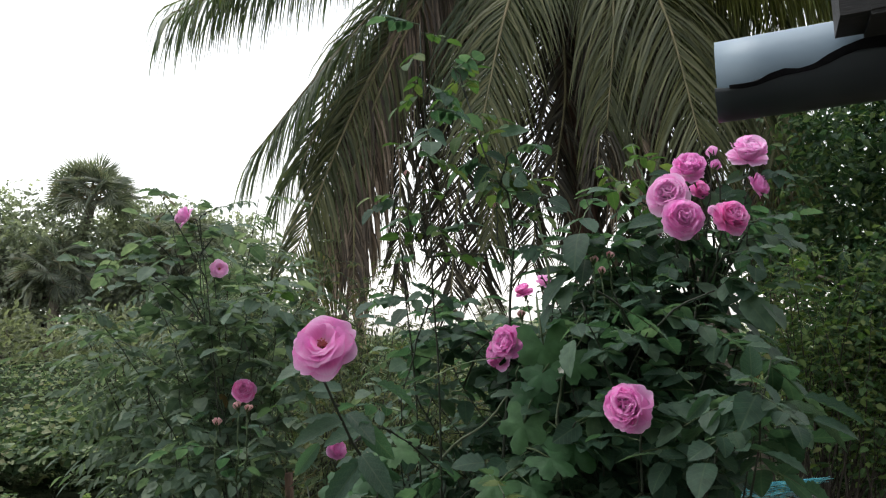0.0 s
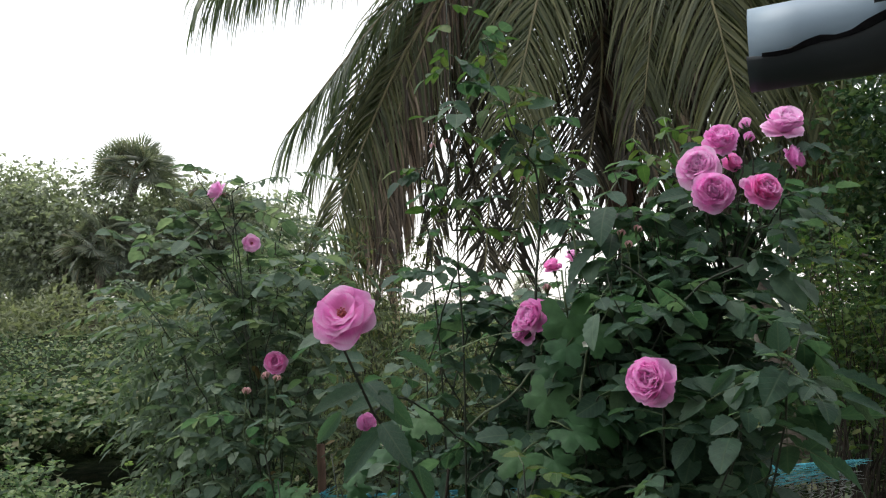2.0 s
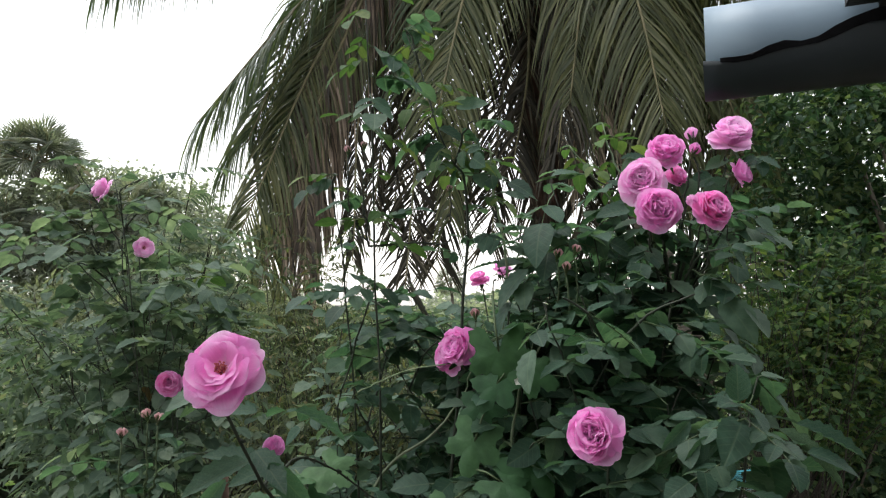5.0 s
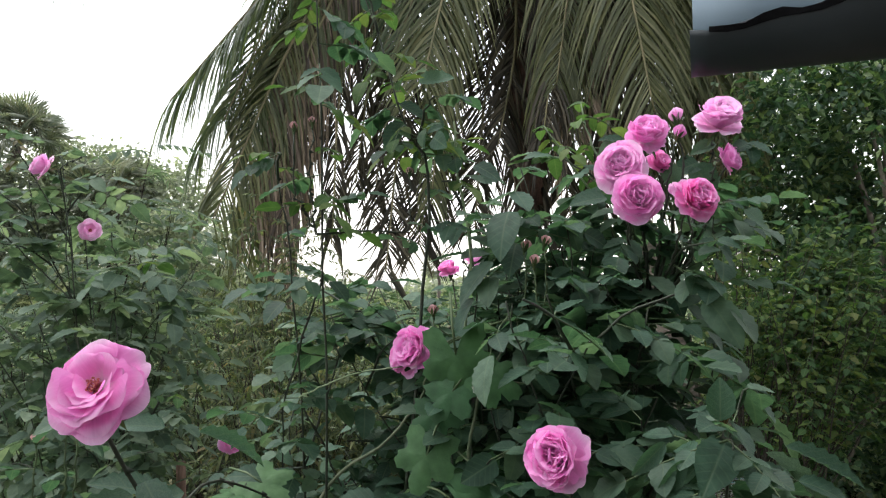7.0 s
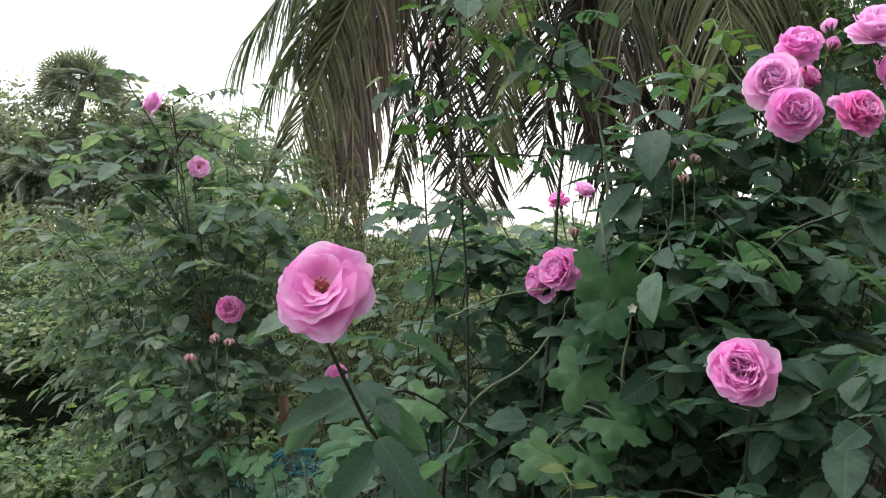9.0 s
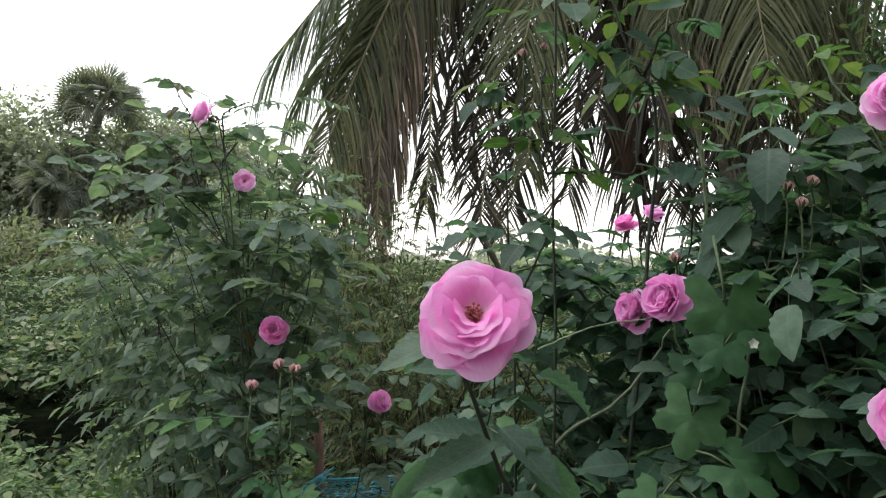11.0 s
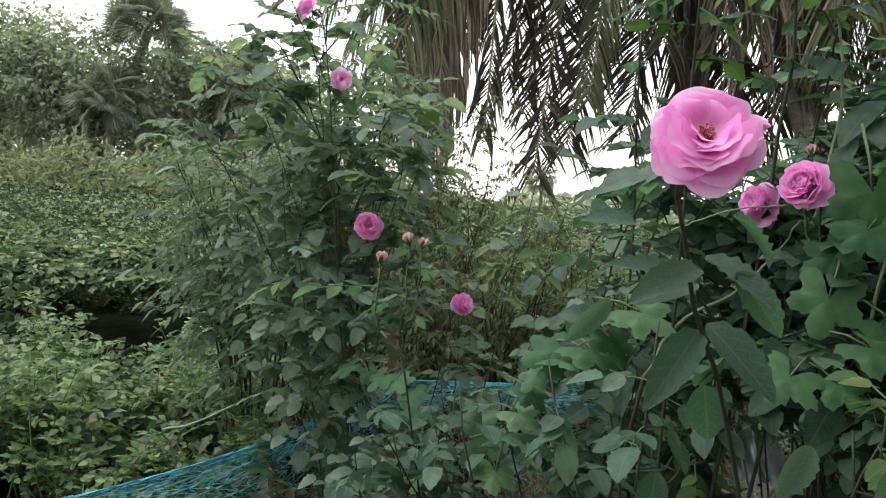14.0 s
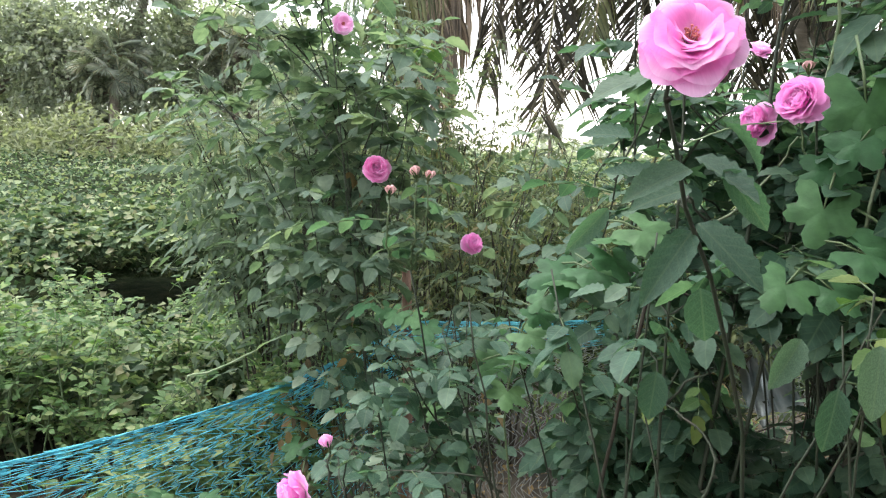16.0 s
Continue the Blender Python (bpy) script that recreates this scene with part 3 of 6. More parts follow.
def frond(line, leaf_len, mat, parent, density=70, hang=0.55, width=0.034, label="", flat=False):
    """A feather leaf: a rachis along the line, and two rows of narrow leaflets that hang as the frond ages."""
    pts = smooth_line(line, 26)
    v, f = tube(pts, 0.026, 0.006, 5)
    rachis = part("frond", raw_mesh("frond", v, f, RACHIS), parent, label)
    length = sum((b - a).length for a, b in zip(pts, pts[1:]))
    n = int(density * length)
    verts, faces = [], []
    for k in range(n):
        u = (k + random.random() * 0.6) / n
        s = u * (len(pts) - 1)
        i = min(int(s), len(pts) - 2)
        c = pts[i].lerp(pts[i + 1], s - i)
        d = (pts[i + 1] - pts[i]).normalized()
        side = d.cross(UP)
        side = side.normalized() if side.length > 0.15 else Vector((1, 0, 0)).cross(d).normalized()
        sgn = 1 if k % 2 else -1
        if flat:
            side = (Vector((1, 0.25 * sgn_of(k), 0)) - d * d.x).normalized()
        long = leaf_len * (0.6 + 0.4 * math.sin(math.pi * min(1, 0.12 + u * 0.85))) * random.uniform(0.82, 1.1)
        way = (side * sgn * random.uniform(0.8, 1.0) + d * (0.5 + 0.55 * u) * random.uniform(0.88, 1.14) + UP * random.uniform(-0.1, 0.12) + Vector((0, random.uniform(-0.14, 0.14), 0))).normalized()
        if mat in (BROWN_FROND, DARK_FROND):
            # dry leaflets hang in twisted bunches
            if k % 8 < 2:
                bunch, part_way = Vector((random.uniform(-0.35, 0.35), random.uniform(-0.3, 0.3), random.uniform(-0.3, 0.1))), random.uniform(0.75, 1.25)
            way, long = (way + bunch).normalized(), long * part_way
        p, w = c.copy(), width * random.uniform(0.8, 1.2)
        nrm = way.cross(d).normalized()
        across = (Matrix.Rotation(random.uniform(-0.7, 0.7), 3, way) @ nrm.cross(way)).normalized()
        base = len(verts)
        for j, (g, ww) in enumerate(((0.0, 0.5), (0.25, 1.0), (0.5, 0.9), (0.75, 0.6), (1.0, 0.06))):
            verts += [p - across * w * ww / 2, p + across * w * ww / 2]
            if j < 4:
                drop = hang * (0.55 + 0.9 * g) * random.uniform(0.8, 1.2)
                way = (way + Vector((0, 0, -drop))).normalized()
                across = (across - across.dot(way) * way).normalized()
                p = p + way * long * 0.25
                if j:
                    faces.append((base + 2 * j - 2, base + 2 * j - 1, base + 2 * j + 1, base + 2 * j))
        faces.append((base + 6, base + 7, base + 9, base + 8))
    part("foliage", raw_mesh("foliage", verts, np.array(faces), mat, False), rachis, kind="stuff")
    return rachis


palm = thing("coconut_palm", "coconut palm with drooping green and dry brown fronds", "palm tree")
trunk_pts = smooth_line([(2.44, 6.1, -0.05), (2.19, 6.1, 1.24), (1.88, 6.2, 2.3), (1.45, 6.35, 3.9), (0.95, 6.4, 5.4)], 30)
v, f = tube(trunk_pts, 0.13, 0.1, 12)
# leaf scars ring the trunk
v = [p + (p - trunk_pts[i // 12]).normalized() * (0.012 if (i // 12) % 2 else 0.0) for i, p in enumerate(v)]
part("trunk", raw_mesh("trunk", v, f, PALM_BARK), palm, "pale ringed grey trunk")
v, f = tube(smooth_line([(1.3, 6.3, 4.0), (1.1, 6.35, 4.6), (0.93, 6.4, 5.5)], 8), 0.2, 0.3, 10)
part("leaf_base", raw_mesh("leaf_base", v, f, DARK_FIBRE), palm, "dark brown fibrous sheaths")
v, f = tube(smooth_line([(1.0, 6.45, 4.6), (1.02, 6.5, 3.4), (1.05, 6.5, 2.35)], 10), 0.24, 0.1, 10)
v = [p + Vector((0.05 * math.sin(k * 2.3), 0.05 * math.sin(k * 3.1), 0.06 * math.sin(k * 1.7))) for k, p in enumerate(v)]
part("dead_sheath", raw_mesh("dead_sheath", v, f, DARK_FIBRE), palm, "hanging bundle of dead dark brown sheaths")
CROWN = (0.93, 6.4, 5.6)
FRONDS = [
    ((-0.2, 6.2, 5.7), (-1.3, 5.7, 4.95), (-2.45, 5.2, 4.15), GREEN_FROND, 0.95, 1.0, False),
    ((1.9, 6.6, 4.9), (2.7, 6.6, 3.4), (2.9, 6.6, 1.9), BROWN_FROND, 0.9, 0.5, True),
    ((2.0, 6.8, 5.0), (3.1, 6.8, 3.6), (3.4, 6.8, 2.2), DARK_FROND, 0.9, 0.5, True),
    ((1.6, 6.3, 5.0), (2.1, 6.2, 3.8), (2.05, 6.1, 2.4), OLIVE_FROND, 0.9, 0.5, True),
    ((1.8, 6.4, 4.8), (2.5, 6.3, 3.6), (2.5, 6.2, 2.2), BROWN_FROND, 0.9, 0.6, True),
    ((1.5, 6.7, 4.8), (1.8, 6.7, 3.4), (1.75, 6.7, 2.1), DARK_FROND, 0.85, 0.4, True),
    ((1.9, 6.6, 5.0), (2.8, 6.5, 3.9), (3.0, 6.4, 2.6), OLIVE_FROND, 0.9, 0.5, True),
    ((0.0, 6.1, 5.35), (-1.02, 5.75, 4.12), (-1.78, 5.4, 2.95), GREEN_FROND, 1.0, 0.55, False),
    ((-0.1, 6.3, 5.2), (-1.0, 6.1, 4.05), (-1.75, 5.9, 2.7), GREEN_FROND, 0.95, 0.8, False),
    ((-0.1, 6.2, 5.25), (-1.0, 6.0, 4.2), (-1.5, 5.8, 2.9), GREEN_FROND, 0.95, 0.5, True),
    ((-0.05, 6.1, 5.0), (-0.85, 5.8, 3.8), (-1.5, 5.6, 2.1), OLIVE_FROND, 0.9, 0.5, True),
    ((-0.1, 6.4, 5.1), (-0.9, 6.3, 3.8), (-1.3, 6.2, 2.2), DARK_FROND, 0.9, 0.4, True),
    ((0.0, 6.2, 5.1), (-0.85, 5.9, 3.8), (-1.08, 5.8, 2.0), BROWN_FROND, 0.85, 1.2, True),
    ((-0.1, 6.0, 5.0), (-0.8, 5.8, 3.6), (-1.2, 5.7, 2.1), BROWN_FROND, 0.85, 0.9, True),
    ((0.7, 5.9, 5.2), (0.33, 5.5, 4.3), (0.05, 5.3, 3.05), OLIVE_FROND, 0.9, 0.3, True),
    ((0.6, 6.0, 5.2), (0.15, 5.7, 4.4), (-0.15, 5.6, 3.4), GREEN_FROND, 0.85, 0.4, True),
    ((0.0, 6.0, 5.0), (-0.9, 5.8, 3.6), (-1.0, 5.7, 1.7), BROWN_FROND, 0.75, 1.2, True),
    ((-0.05, 6.2, 5.0), (-1.1, 6.0, 3.6), (-1.35, 5.9, 1.8), OLIVE_FROND, 0.75, 0.9, True),
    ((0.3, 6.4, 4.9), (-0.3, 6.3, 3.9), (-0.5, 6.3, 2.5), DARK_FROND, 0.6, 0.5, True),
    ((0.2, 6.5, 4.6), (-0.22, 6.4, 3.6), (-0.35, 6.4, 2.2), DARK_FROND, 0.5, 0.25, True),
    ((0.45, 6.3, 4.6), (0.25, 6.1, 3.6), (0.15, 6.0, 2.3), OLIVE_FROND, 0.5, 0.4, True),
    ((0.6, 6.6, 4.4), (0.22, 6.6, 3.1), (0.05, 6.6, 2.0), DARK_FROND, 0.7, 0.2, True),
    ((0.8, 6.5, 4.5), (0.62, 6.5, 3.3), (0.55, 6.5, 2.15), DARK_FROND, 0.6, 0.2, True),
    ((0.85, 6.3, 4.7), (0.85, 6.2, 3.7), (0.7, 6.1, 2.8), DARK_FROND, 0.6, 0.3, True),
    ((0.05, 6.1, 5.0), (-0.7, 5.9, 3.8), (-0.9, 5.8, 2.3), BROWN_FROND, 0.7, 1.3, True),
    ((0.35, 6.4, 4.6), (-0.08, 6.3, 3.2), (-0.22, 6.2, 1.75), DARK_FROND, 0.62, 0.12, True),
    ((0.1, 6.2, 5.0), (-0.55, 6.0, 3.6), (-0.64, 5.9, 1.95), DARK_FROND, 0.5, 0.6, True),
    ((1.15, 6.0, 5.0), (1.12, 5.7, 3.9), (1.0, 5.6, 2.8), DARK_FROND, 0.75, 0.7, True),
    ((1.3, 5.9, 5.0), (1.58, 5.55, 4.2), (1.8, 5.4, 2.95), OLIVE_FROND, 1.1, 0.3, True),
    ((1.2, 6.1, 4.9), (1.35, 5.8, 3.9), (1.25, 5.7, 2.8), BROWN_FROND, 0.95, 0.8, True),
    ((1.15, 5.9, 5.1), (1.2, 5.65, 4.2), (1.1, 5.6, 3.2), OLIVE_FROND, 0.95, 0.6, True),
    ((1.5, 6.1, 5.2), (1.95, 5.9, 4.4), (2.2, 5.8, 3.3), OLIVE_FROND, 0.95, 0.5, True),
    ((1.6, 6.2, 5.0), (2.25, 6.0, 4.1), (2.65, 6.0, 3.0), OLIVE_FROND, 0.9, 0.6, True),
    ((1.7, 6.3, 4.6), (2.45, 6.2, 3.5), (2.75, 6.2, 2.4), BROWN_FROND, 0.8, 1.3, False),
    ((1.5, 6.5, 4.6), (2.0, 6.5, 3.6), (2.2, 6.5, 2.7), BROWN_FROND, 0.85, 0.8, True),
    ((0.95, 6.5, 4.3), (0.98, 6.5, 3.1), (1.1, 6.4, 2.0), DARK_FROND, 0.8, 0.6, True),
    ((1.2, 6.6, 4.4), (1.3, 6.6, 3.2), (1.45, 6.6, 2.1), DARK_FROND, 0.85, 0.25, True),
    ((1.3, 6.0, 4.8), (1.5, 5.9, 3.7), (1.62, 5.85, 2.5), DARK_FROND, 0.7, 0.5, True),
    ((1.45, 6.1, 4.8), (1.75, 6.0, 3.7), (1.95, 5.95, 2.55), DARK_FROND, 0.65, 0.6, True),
    ((1.6, 6.0, 5.5), (2.5, 5.6, 4.9), (3.2, 5.3, 3.9), GREEN_FROND, 0.95, 0.6, False),
    ((1.5, 6.0, 5.5), (2.3, 5.7, 5.1), (3.2, 5.5, 4.65), YELLOW_FROND, 1.0, 1.3, False),
    ((1.5, 6.1, 5.45), (2.4, 5.9, 5.0), (3.3, 5.7, 4.5), YELLOW_FROND, 0.95, 1.4, False),
    ((1.4, 6.3, 5.5), (2.2, 6.2, 5.2), (3.1, 6.1, 4.9), YELLOW_FROND, 1.1, 1.2, False),
    ((1.6, 5.9, 5.4), (2.5, 5.5, 4.95), (3.4, 5.2, 4.4), YELLOW_FROND, 1.1, 1.4, False),
    ((1.6, 6.2, 5.4), (2.4, 6.0, 4.7), (2.9, 5.9, 3.7), OLIVE_FROND, 0.95, 0.6, True),
    ((-0.1, 6.1, 5.6), (-1.2, 5.6, 4.85), (-2.3, 5.0, 4.0), GREEN_FROND, 0.95, 1.0, False),
    ((-0.1, 6.0, 5.65), (-1.1, 5.4, 4.95), (-2.0, 4.8, 4.15), GREEN_FROND, 0.9, 1.0, False),
    ((1.0, 7.0, 6.6), (1.1, 8.2, 7.0), (1.2, 9.4, 6.4), GREEN_FROND, 0.9, 0.4, False),
    ((0.7, 6.3, 6.6), (0.3, 6.2, 7.6), (-0.3, 6.0, 8.3), GREEN_FROND, 0.8, 0.3, False),
    ((1.6, 6.5, 6.5), (2.4, 6.6, 7.1), (3.3, 6.6, 6.8), GREEN_FROND, 0.8, 0.4, False),
]
for a, b, c, mat, ll, sag, flat in FRONDS:
    frond([CROWN, a, b, c], ll, mat, palm, 76 if mat == DARK_FROND else 80, sag, 0.02, "", flat)
before = random.getstate()
for a, b, c, ll, sag in (((1.5, 6.0, 5.4), (2.1, 5.7, 4.75), (2.9, 5.5, 4.3), 0.75, 1.2), ((1.6, 6.1, 5.3), (2.3, 5.9, 4.7), (3.2, 5.7, 4.25), 0.8, 1.3),
                         ((1.5, 6.2, 5.5), (2.2, 6.1, 4.95), (3.0, 6.0, 4.5), 0.85, 1.3)):
    frond([CROWN, a, b, c], ll, YELLOW_FROND, palm, 90, sag, 0.022)
random.setstate(before)

# ---- hedge tree and slim trunk behind the roses ----
leafy_tree("hedge_tree", "dense small-leaved tree with yellow-green lower leaves", (3.2, 4.9, 0), (3.6, 4.9, 2.0), (1.6, 0.9, 2.2), 110, 44000, 0.065, HEDGE_LEAF, 0.07, 30, gap=0.115)
leafy_tree("hedge_tree", "dark leafy tree behind the garden net", (5.6, 6.6, 0), (5.4, 6.6, 2.6), (2.6, 1.0, 2.8), 130, 26000, 0.105, HEDGE_LEAF, 0.09, 20, gap=0.14)


# ---- leaves of the near plants ----
def leaf_joint(m_len, m_wid, profile, at, yaw, roll=0.0, pitch=0.0, fold=0.2, droop=0.15):
    v, f = blade(m_len, m_wid, profile, fold, droop, 0.04)
    return v, f, Matrix.Translation(at) @ Euler((pitch, roll, yaw)).to_matrix().to_4x4()


def compound_leaf(pairs, rachis, leaflet, width, mat, seed, profile=OVATE, end=True, spread=60, hang=0.1, curve=0.25):
    """Leaflets in pairs along a thin curved stalk, lying along +y."""
    r = random.Random(seed)
    pile = Pile()
    line = [Vector((0, rachis * s, -curve * rachis * s * s)) for s in (0, 0.35, 0.7, 1.0)]
    v, f = tube(line, 0.0014, 0.0008, 4, False)
    pile.put(v, f, 1)
    first = 0.35 if pairs < 4 else 0.12
    for k in range(pairs):
        s = first + (0.93 - first) * k / max(1, pairs - (0 if end else 1)) if pairs > 1 else 0.55
        for sgn in (1, -1):
            size = r.uniform(0.8, 1.08) * (0.8 + 0.2 * s if pairs < 4 else 1.0 - 0.25 * abs(s - 0.45))
            at = (0, rachis * (s + r.uniform(-0.02, 0.02)), -curve * rachis * s * s)
            pile.put(*swap(leaf_joint(leaflet * size, width * size, profile, at, -sgn * radians(spread + r.uniform(-12, 12)), sgn * r.uniform(-0.1, 0.35), -hang - r.uniform(0, 0.35), 0.2, r.uniform(0.05, 0.3))))
    if end:
        pile.put(*swap(leaf_joint(leaflet * 1.15, width * 1.15, profile, (0, rachis, -curve * rachis), r.uniform(-0.2, 0.2), r.uniform(-0.3, 0.3), -hang - r.uniform(0.1, 0.4), 0.2, r.uniform(0.1, 0.35))))
    return pile.mesh("leaf", [mat, GREEN_STEM])


def swap(vfm):
    v, f, m = vfm
    wide, long = max(abs(p[0]) for p in v), max(p[1] for p in v)
    return v, f, 0, m, [(1 + p[0] / wide, p[1] / long) for p in v]


def lobed_leaf(size, mat, seed):
    """A gourd leaf: five toothed lobes round the stalk."""
    r = random.Random(seed)
    rim = []
    for k in range(41):
        a = radians(-155 + 310 * k / 40)
        lobe = 0.58 + 0.42 * abs(math.cos(a * 2.7)) ** 1.1
        tooth = 0.045 * (1 if k % 2 else -1)
        d = size * 0.56 * (lobe + tooth) * (1.1 if abs(a) < 0.5 else 1) * r.uniform(0.95, 1.05)
        rim.append(Vector((math.sin(a) * d, size * 0.2 + math.cos(a) * d, size * (0.022 * math.cos(5.4 * a) - 0.3 * (d / size) ** 2))))
    inner = [Vector((p.x * 0.5, size * 0.2 + (p.y - size * 0.2) * 0.5, p.z * 0.3 + 0.012 * size * math.cos(a * 0.6))) for a, p in enumerate(rim)]
    verts = [Vector((0, size * 0.2, 0)), *inner, *rim]
    n = len(rim)
    faces = [(0, 1 + k + 1, 1 + k) for k in range(n - 1)]
    faces += [(1 + k, 2 + k, 2 + n + k, 1 + n + k) for k in range(n - 1)]
    pile = Pile()
    pile.put(verts, faces, 0)
    v, f = tube([Vector((0, -size * 0.7, -size * 0.25)), Vector((0, -size * 0.2, -size * 0.02)), Vector((0, size * 0.2, -0.001))], 0.0016, 0.0012, 5)
    pile.put(v, f, 1)
    return pile.mesh("leaf", [mat, GREEN_STEM])


ROSE_LEAVES = [compound_leaf(2 if k % 3 else 3, 0.085 + 0.012 * (k % 4), 0.047, 0.035, ROSE_LEAF, k, SAW_OVATE if k % 2 else SAW_ROUND, hang=0.02, curve=0.16) for k in range(8)]
LIT_LEAVES = [compound_leaf(2 if k % 3 else 3, 0.09 + 0.012 * (k % 4), 0.05, 0.037, LIT_LEAF, 10 + k, SAW_OVATE if k % 2 else SAW_ROUND, hang=0.05, curve=0.18) for k in range(8)]
BIG_LEAVES = [compound_leaf(1 if k % 2 else 2, 0.07, 0.06, 0.041, ROSE_LEAF, 20 + k, SAW_LONG, curve=0.35) for k in range(6)]
LARGE_LEAVES = [compound_leaf(1 if k % 2 else 2, 0.1, 0.078, 0.047, ROSE_LEAF, 30 + k, SAW_LONG, curve=0.3, spread=50) for k in range(4)]
NEW_LEAVES = [compound_leaf(2, 0.075, 0.042, 0.024, YOUNG_LEAF, 40 + k, SAW_OVATE) for k in range(5)]
RED_LEAVES = [compound_leaf(2, 0.06, 0.036, 0.02, RED_LEAF, 45 + k, SAW_OVATE, hang=0.5, curve=0.6) for k in range(3)]
DRY_LEAVES = [compound_leaf(2, 0.07, 0.04, 0.02, BROWN_LEAF, 50 + k, LANCE, hang=0.6, curve=0.8) for k in range(3)]
FEATHER = [compound_leaf(7, 0.26, 0.058, 0.019, PINNATE_LEAF, 60 + k, LANCE, True, 62, 0.25, 0.4) for k in range(5)]
NARROW = [compound_leaf(3, 0.11, 0.05, 0.014, SHRUB_LEAF, 70 + k, SLIM, True, 48, 0.35, 0.3) for k in range(5)]
LIMES = [compound_leaf(2, 0.08, 0.042, 0.028, LIME_LEAF, 75 + k, SLIM, True, 60, 0.2, 0.3) for k in range(5)]
WEEDS = [compound_leaf(2, 0.05, 0.04, 0.026, WEED_LEAF, 80 + k, SHORT, True, 62, -0.2, 0.1) for k in range(6)]
GOURD = [lobed_leaf(0.072, VINE_LEAF, 90 + k) for k in range(4)]


def spray(point, azimuth, rise, roll, size):
    """The pose of a leaf that leaves its stem at a point."""
    return Matrix.Translation(point) @ Euler((rise, roll, azimuth), "XYZ").to_matrix().to_4x4() @ Matrix.Scale(size, 4)


def bake(pieces, name):
    """Many leaves joined into one mesh."""
    pile, mats = Pile(), []
    for me, m in pieces:
        slots = []
        for mat in me.materials:
            if mat not in mats:
                mats.append(mat)
            slots.append(mats.index(mat))
        n = len(pile.v)
        pile.v += [m @ q.co for q in me.vertices]
        kept = np.zeros(2 * len(me.vertices), dtype=np.float32)
        if me.attributes.get("blade"):
            me.attributes["blade"].data.foreach_get("vector", kept)
        pile.b += [tuple(q) for q in kept.reshape(-1, 2)]
        for p in me.polygons:
            pile.f.append(tuple(n + k for k in p.vertices))
            pile.i.append(slots[p.material_index])
    return pile.mesh(name, mats)


JOBS, BLOOMS = [], [(Vector((-0.69, 2.61, 0.88)), 0.06), (Vector((0.7, 3.1, 0.56)), 0.15, Vector((-0.31, 0.19, 1.42)))]

PATHWAY = (Vector((-0.12, 0.08, 1.52)), Vector((-0.32, 0.22, 1.45)))


def covers(m, margin=0.045):
    """Whether a leaf would hide a bloom from the garden path."""
    outer, inner = m @ Vector((0, 0.07, -0.01)), m @ Vector((0, 0.02, -0.003))
    for c, w, *eyes in BLOOMS:
        for eye in eyes or PATHWAY:
            d = eye - c
            for p, room in ((outer, margin), (inner, min(margin, 0.012))):
                t = (p - c).dot(d) / d.dot(d)
                if -0.02 < t < 1 and (p - c - d * t).length < w * 0.5 * (1 - 0.4 * t) + room:
                    return True
    return False


def dress(parent, stems, leaves, spacing, first=0.2, rise=(-0.5, 0.45), size=(0.8, 1.15), limit=280, origin=None, last=1.0, face=0.0):
    """Hang leaves along stems: the foremost as parts of their own, the rest joined."""
    JOBS.append((parent, stems, leaves, spacing, first, rise, size, limit, last, face))


def hang(parent, stems, leaves, spacing, first, rise, size, limit, last, face):
    out = []
    for line in stems:
        m = spray(line[-1], random.uniform(0, 6.28), random.uniform(0.0, 0.6), 0.0, random.uniform(*size) * 0.85)
        if last > 0.99 and not covers(m):
            out.append((random.choice(leaves), m))
        total = sum((b - a).length for a, b in zip(line, line[1:]))
        n = max(2, int(total * (last - first) / spacing))
        spin = random.uniform(0, 6.28)
        for k in range(n):
            s = (first + (last - first) * (k + random.random() * 0.7) / n) * (len(line) - 1)
            i = min(int(s), len(line) - 2)
            p = line[i].lerp(line[i + 1], s - i)
            spin += 2.4 + random.uniform(-0.4, 0.4)
            az = spin
            if face and random.random() < face:
                az = math.pi + random.uniform(-1.3, 1.3)
            m = spray(p, az, random.uniform(*rise), random.gauss(0, 0.3), random.uniform(*size))
            inside = {cluster_bush: (p.z > 1.08 or p.y > 1.4) and (p.x < 0.5 or p.z > 1.45), bud_bush: p.x < -0.36 or p.z > 1.05, big_bush: p.z > 1.15}.get(parent, True)
            if inside and not covers(m):
                out.append((random.choice(leaves), m))
    out.sort(key=lambda q: q[1].translation.y)
    for me, m in out[:limit]:
        part("leaf", me, parent, m=m)
    if len(out) > limit:
        part("foliage", bake(out[limit:], "foliage"), parent, kind="stuff")
    return out


def cane(parent, points, r0=0.0038, r1=0.0016, mat=None, n=16, name="cane", thorns=True):
    line = smooth_line(points, n)
    # stems kink a little at every node
    line[1:-1] = [p + Vector((random.uniform(-1, 1), random.uniform(-1, 1), 0)) * 0.0035 for p in line[1:-1]]
    v, f = tube(line, r0, r1, 6)
    if thorns:
        for k in range(2, n - 1):
            d = Vector((random.uniform(-1, 1), random.uniform(-1, 1), 0.1)).normalized()
            w, q = r0 + (r1 - r0) * k / n, len(v)
            c = line[k]
            v += [c + UP * 0.004, c - UP * 0.005, c + d.cross(UP) * 0.002, c + d * (w + 0.006) - UP * 0.002]
            f += [(q, q + 1, q + 3), (q + 1, q + 2, q + 3), (q + 2, q, q + 3)]
    part(name, raw_mesh(name, v, f, mat or CANE), parent)
    return line


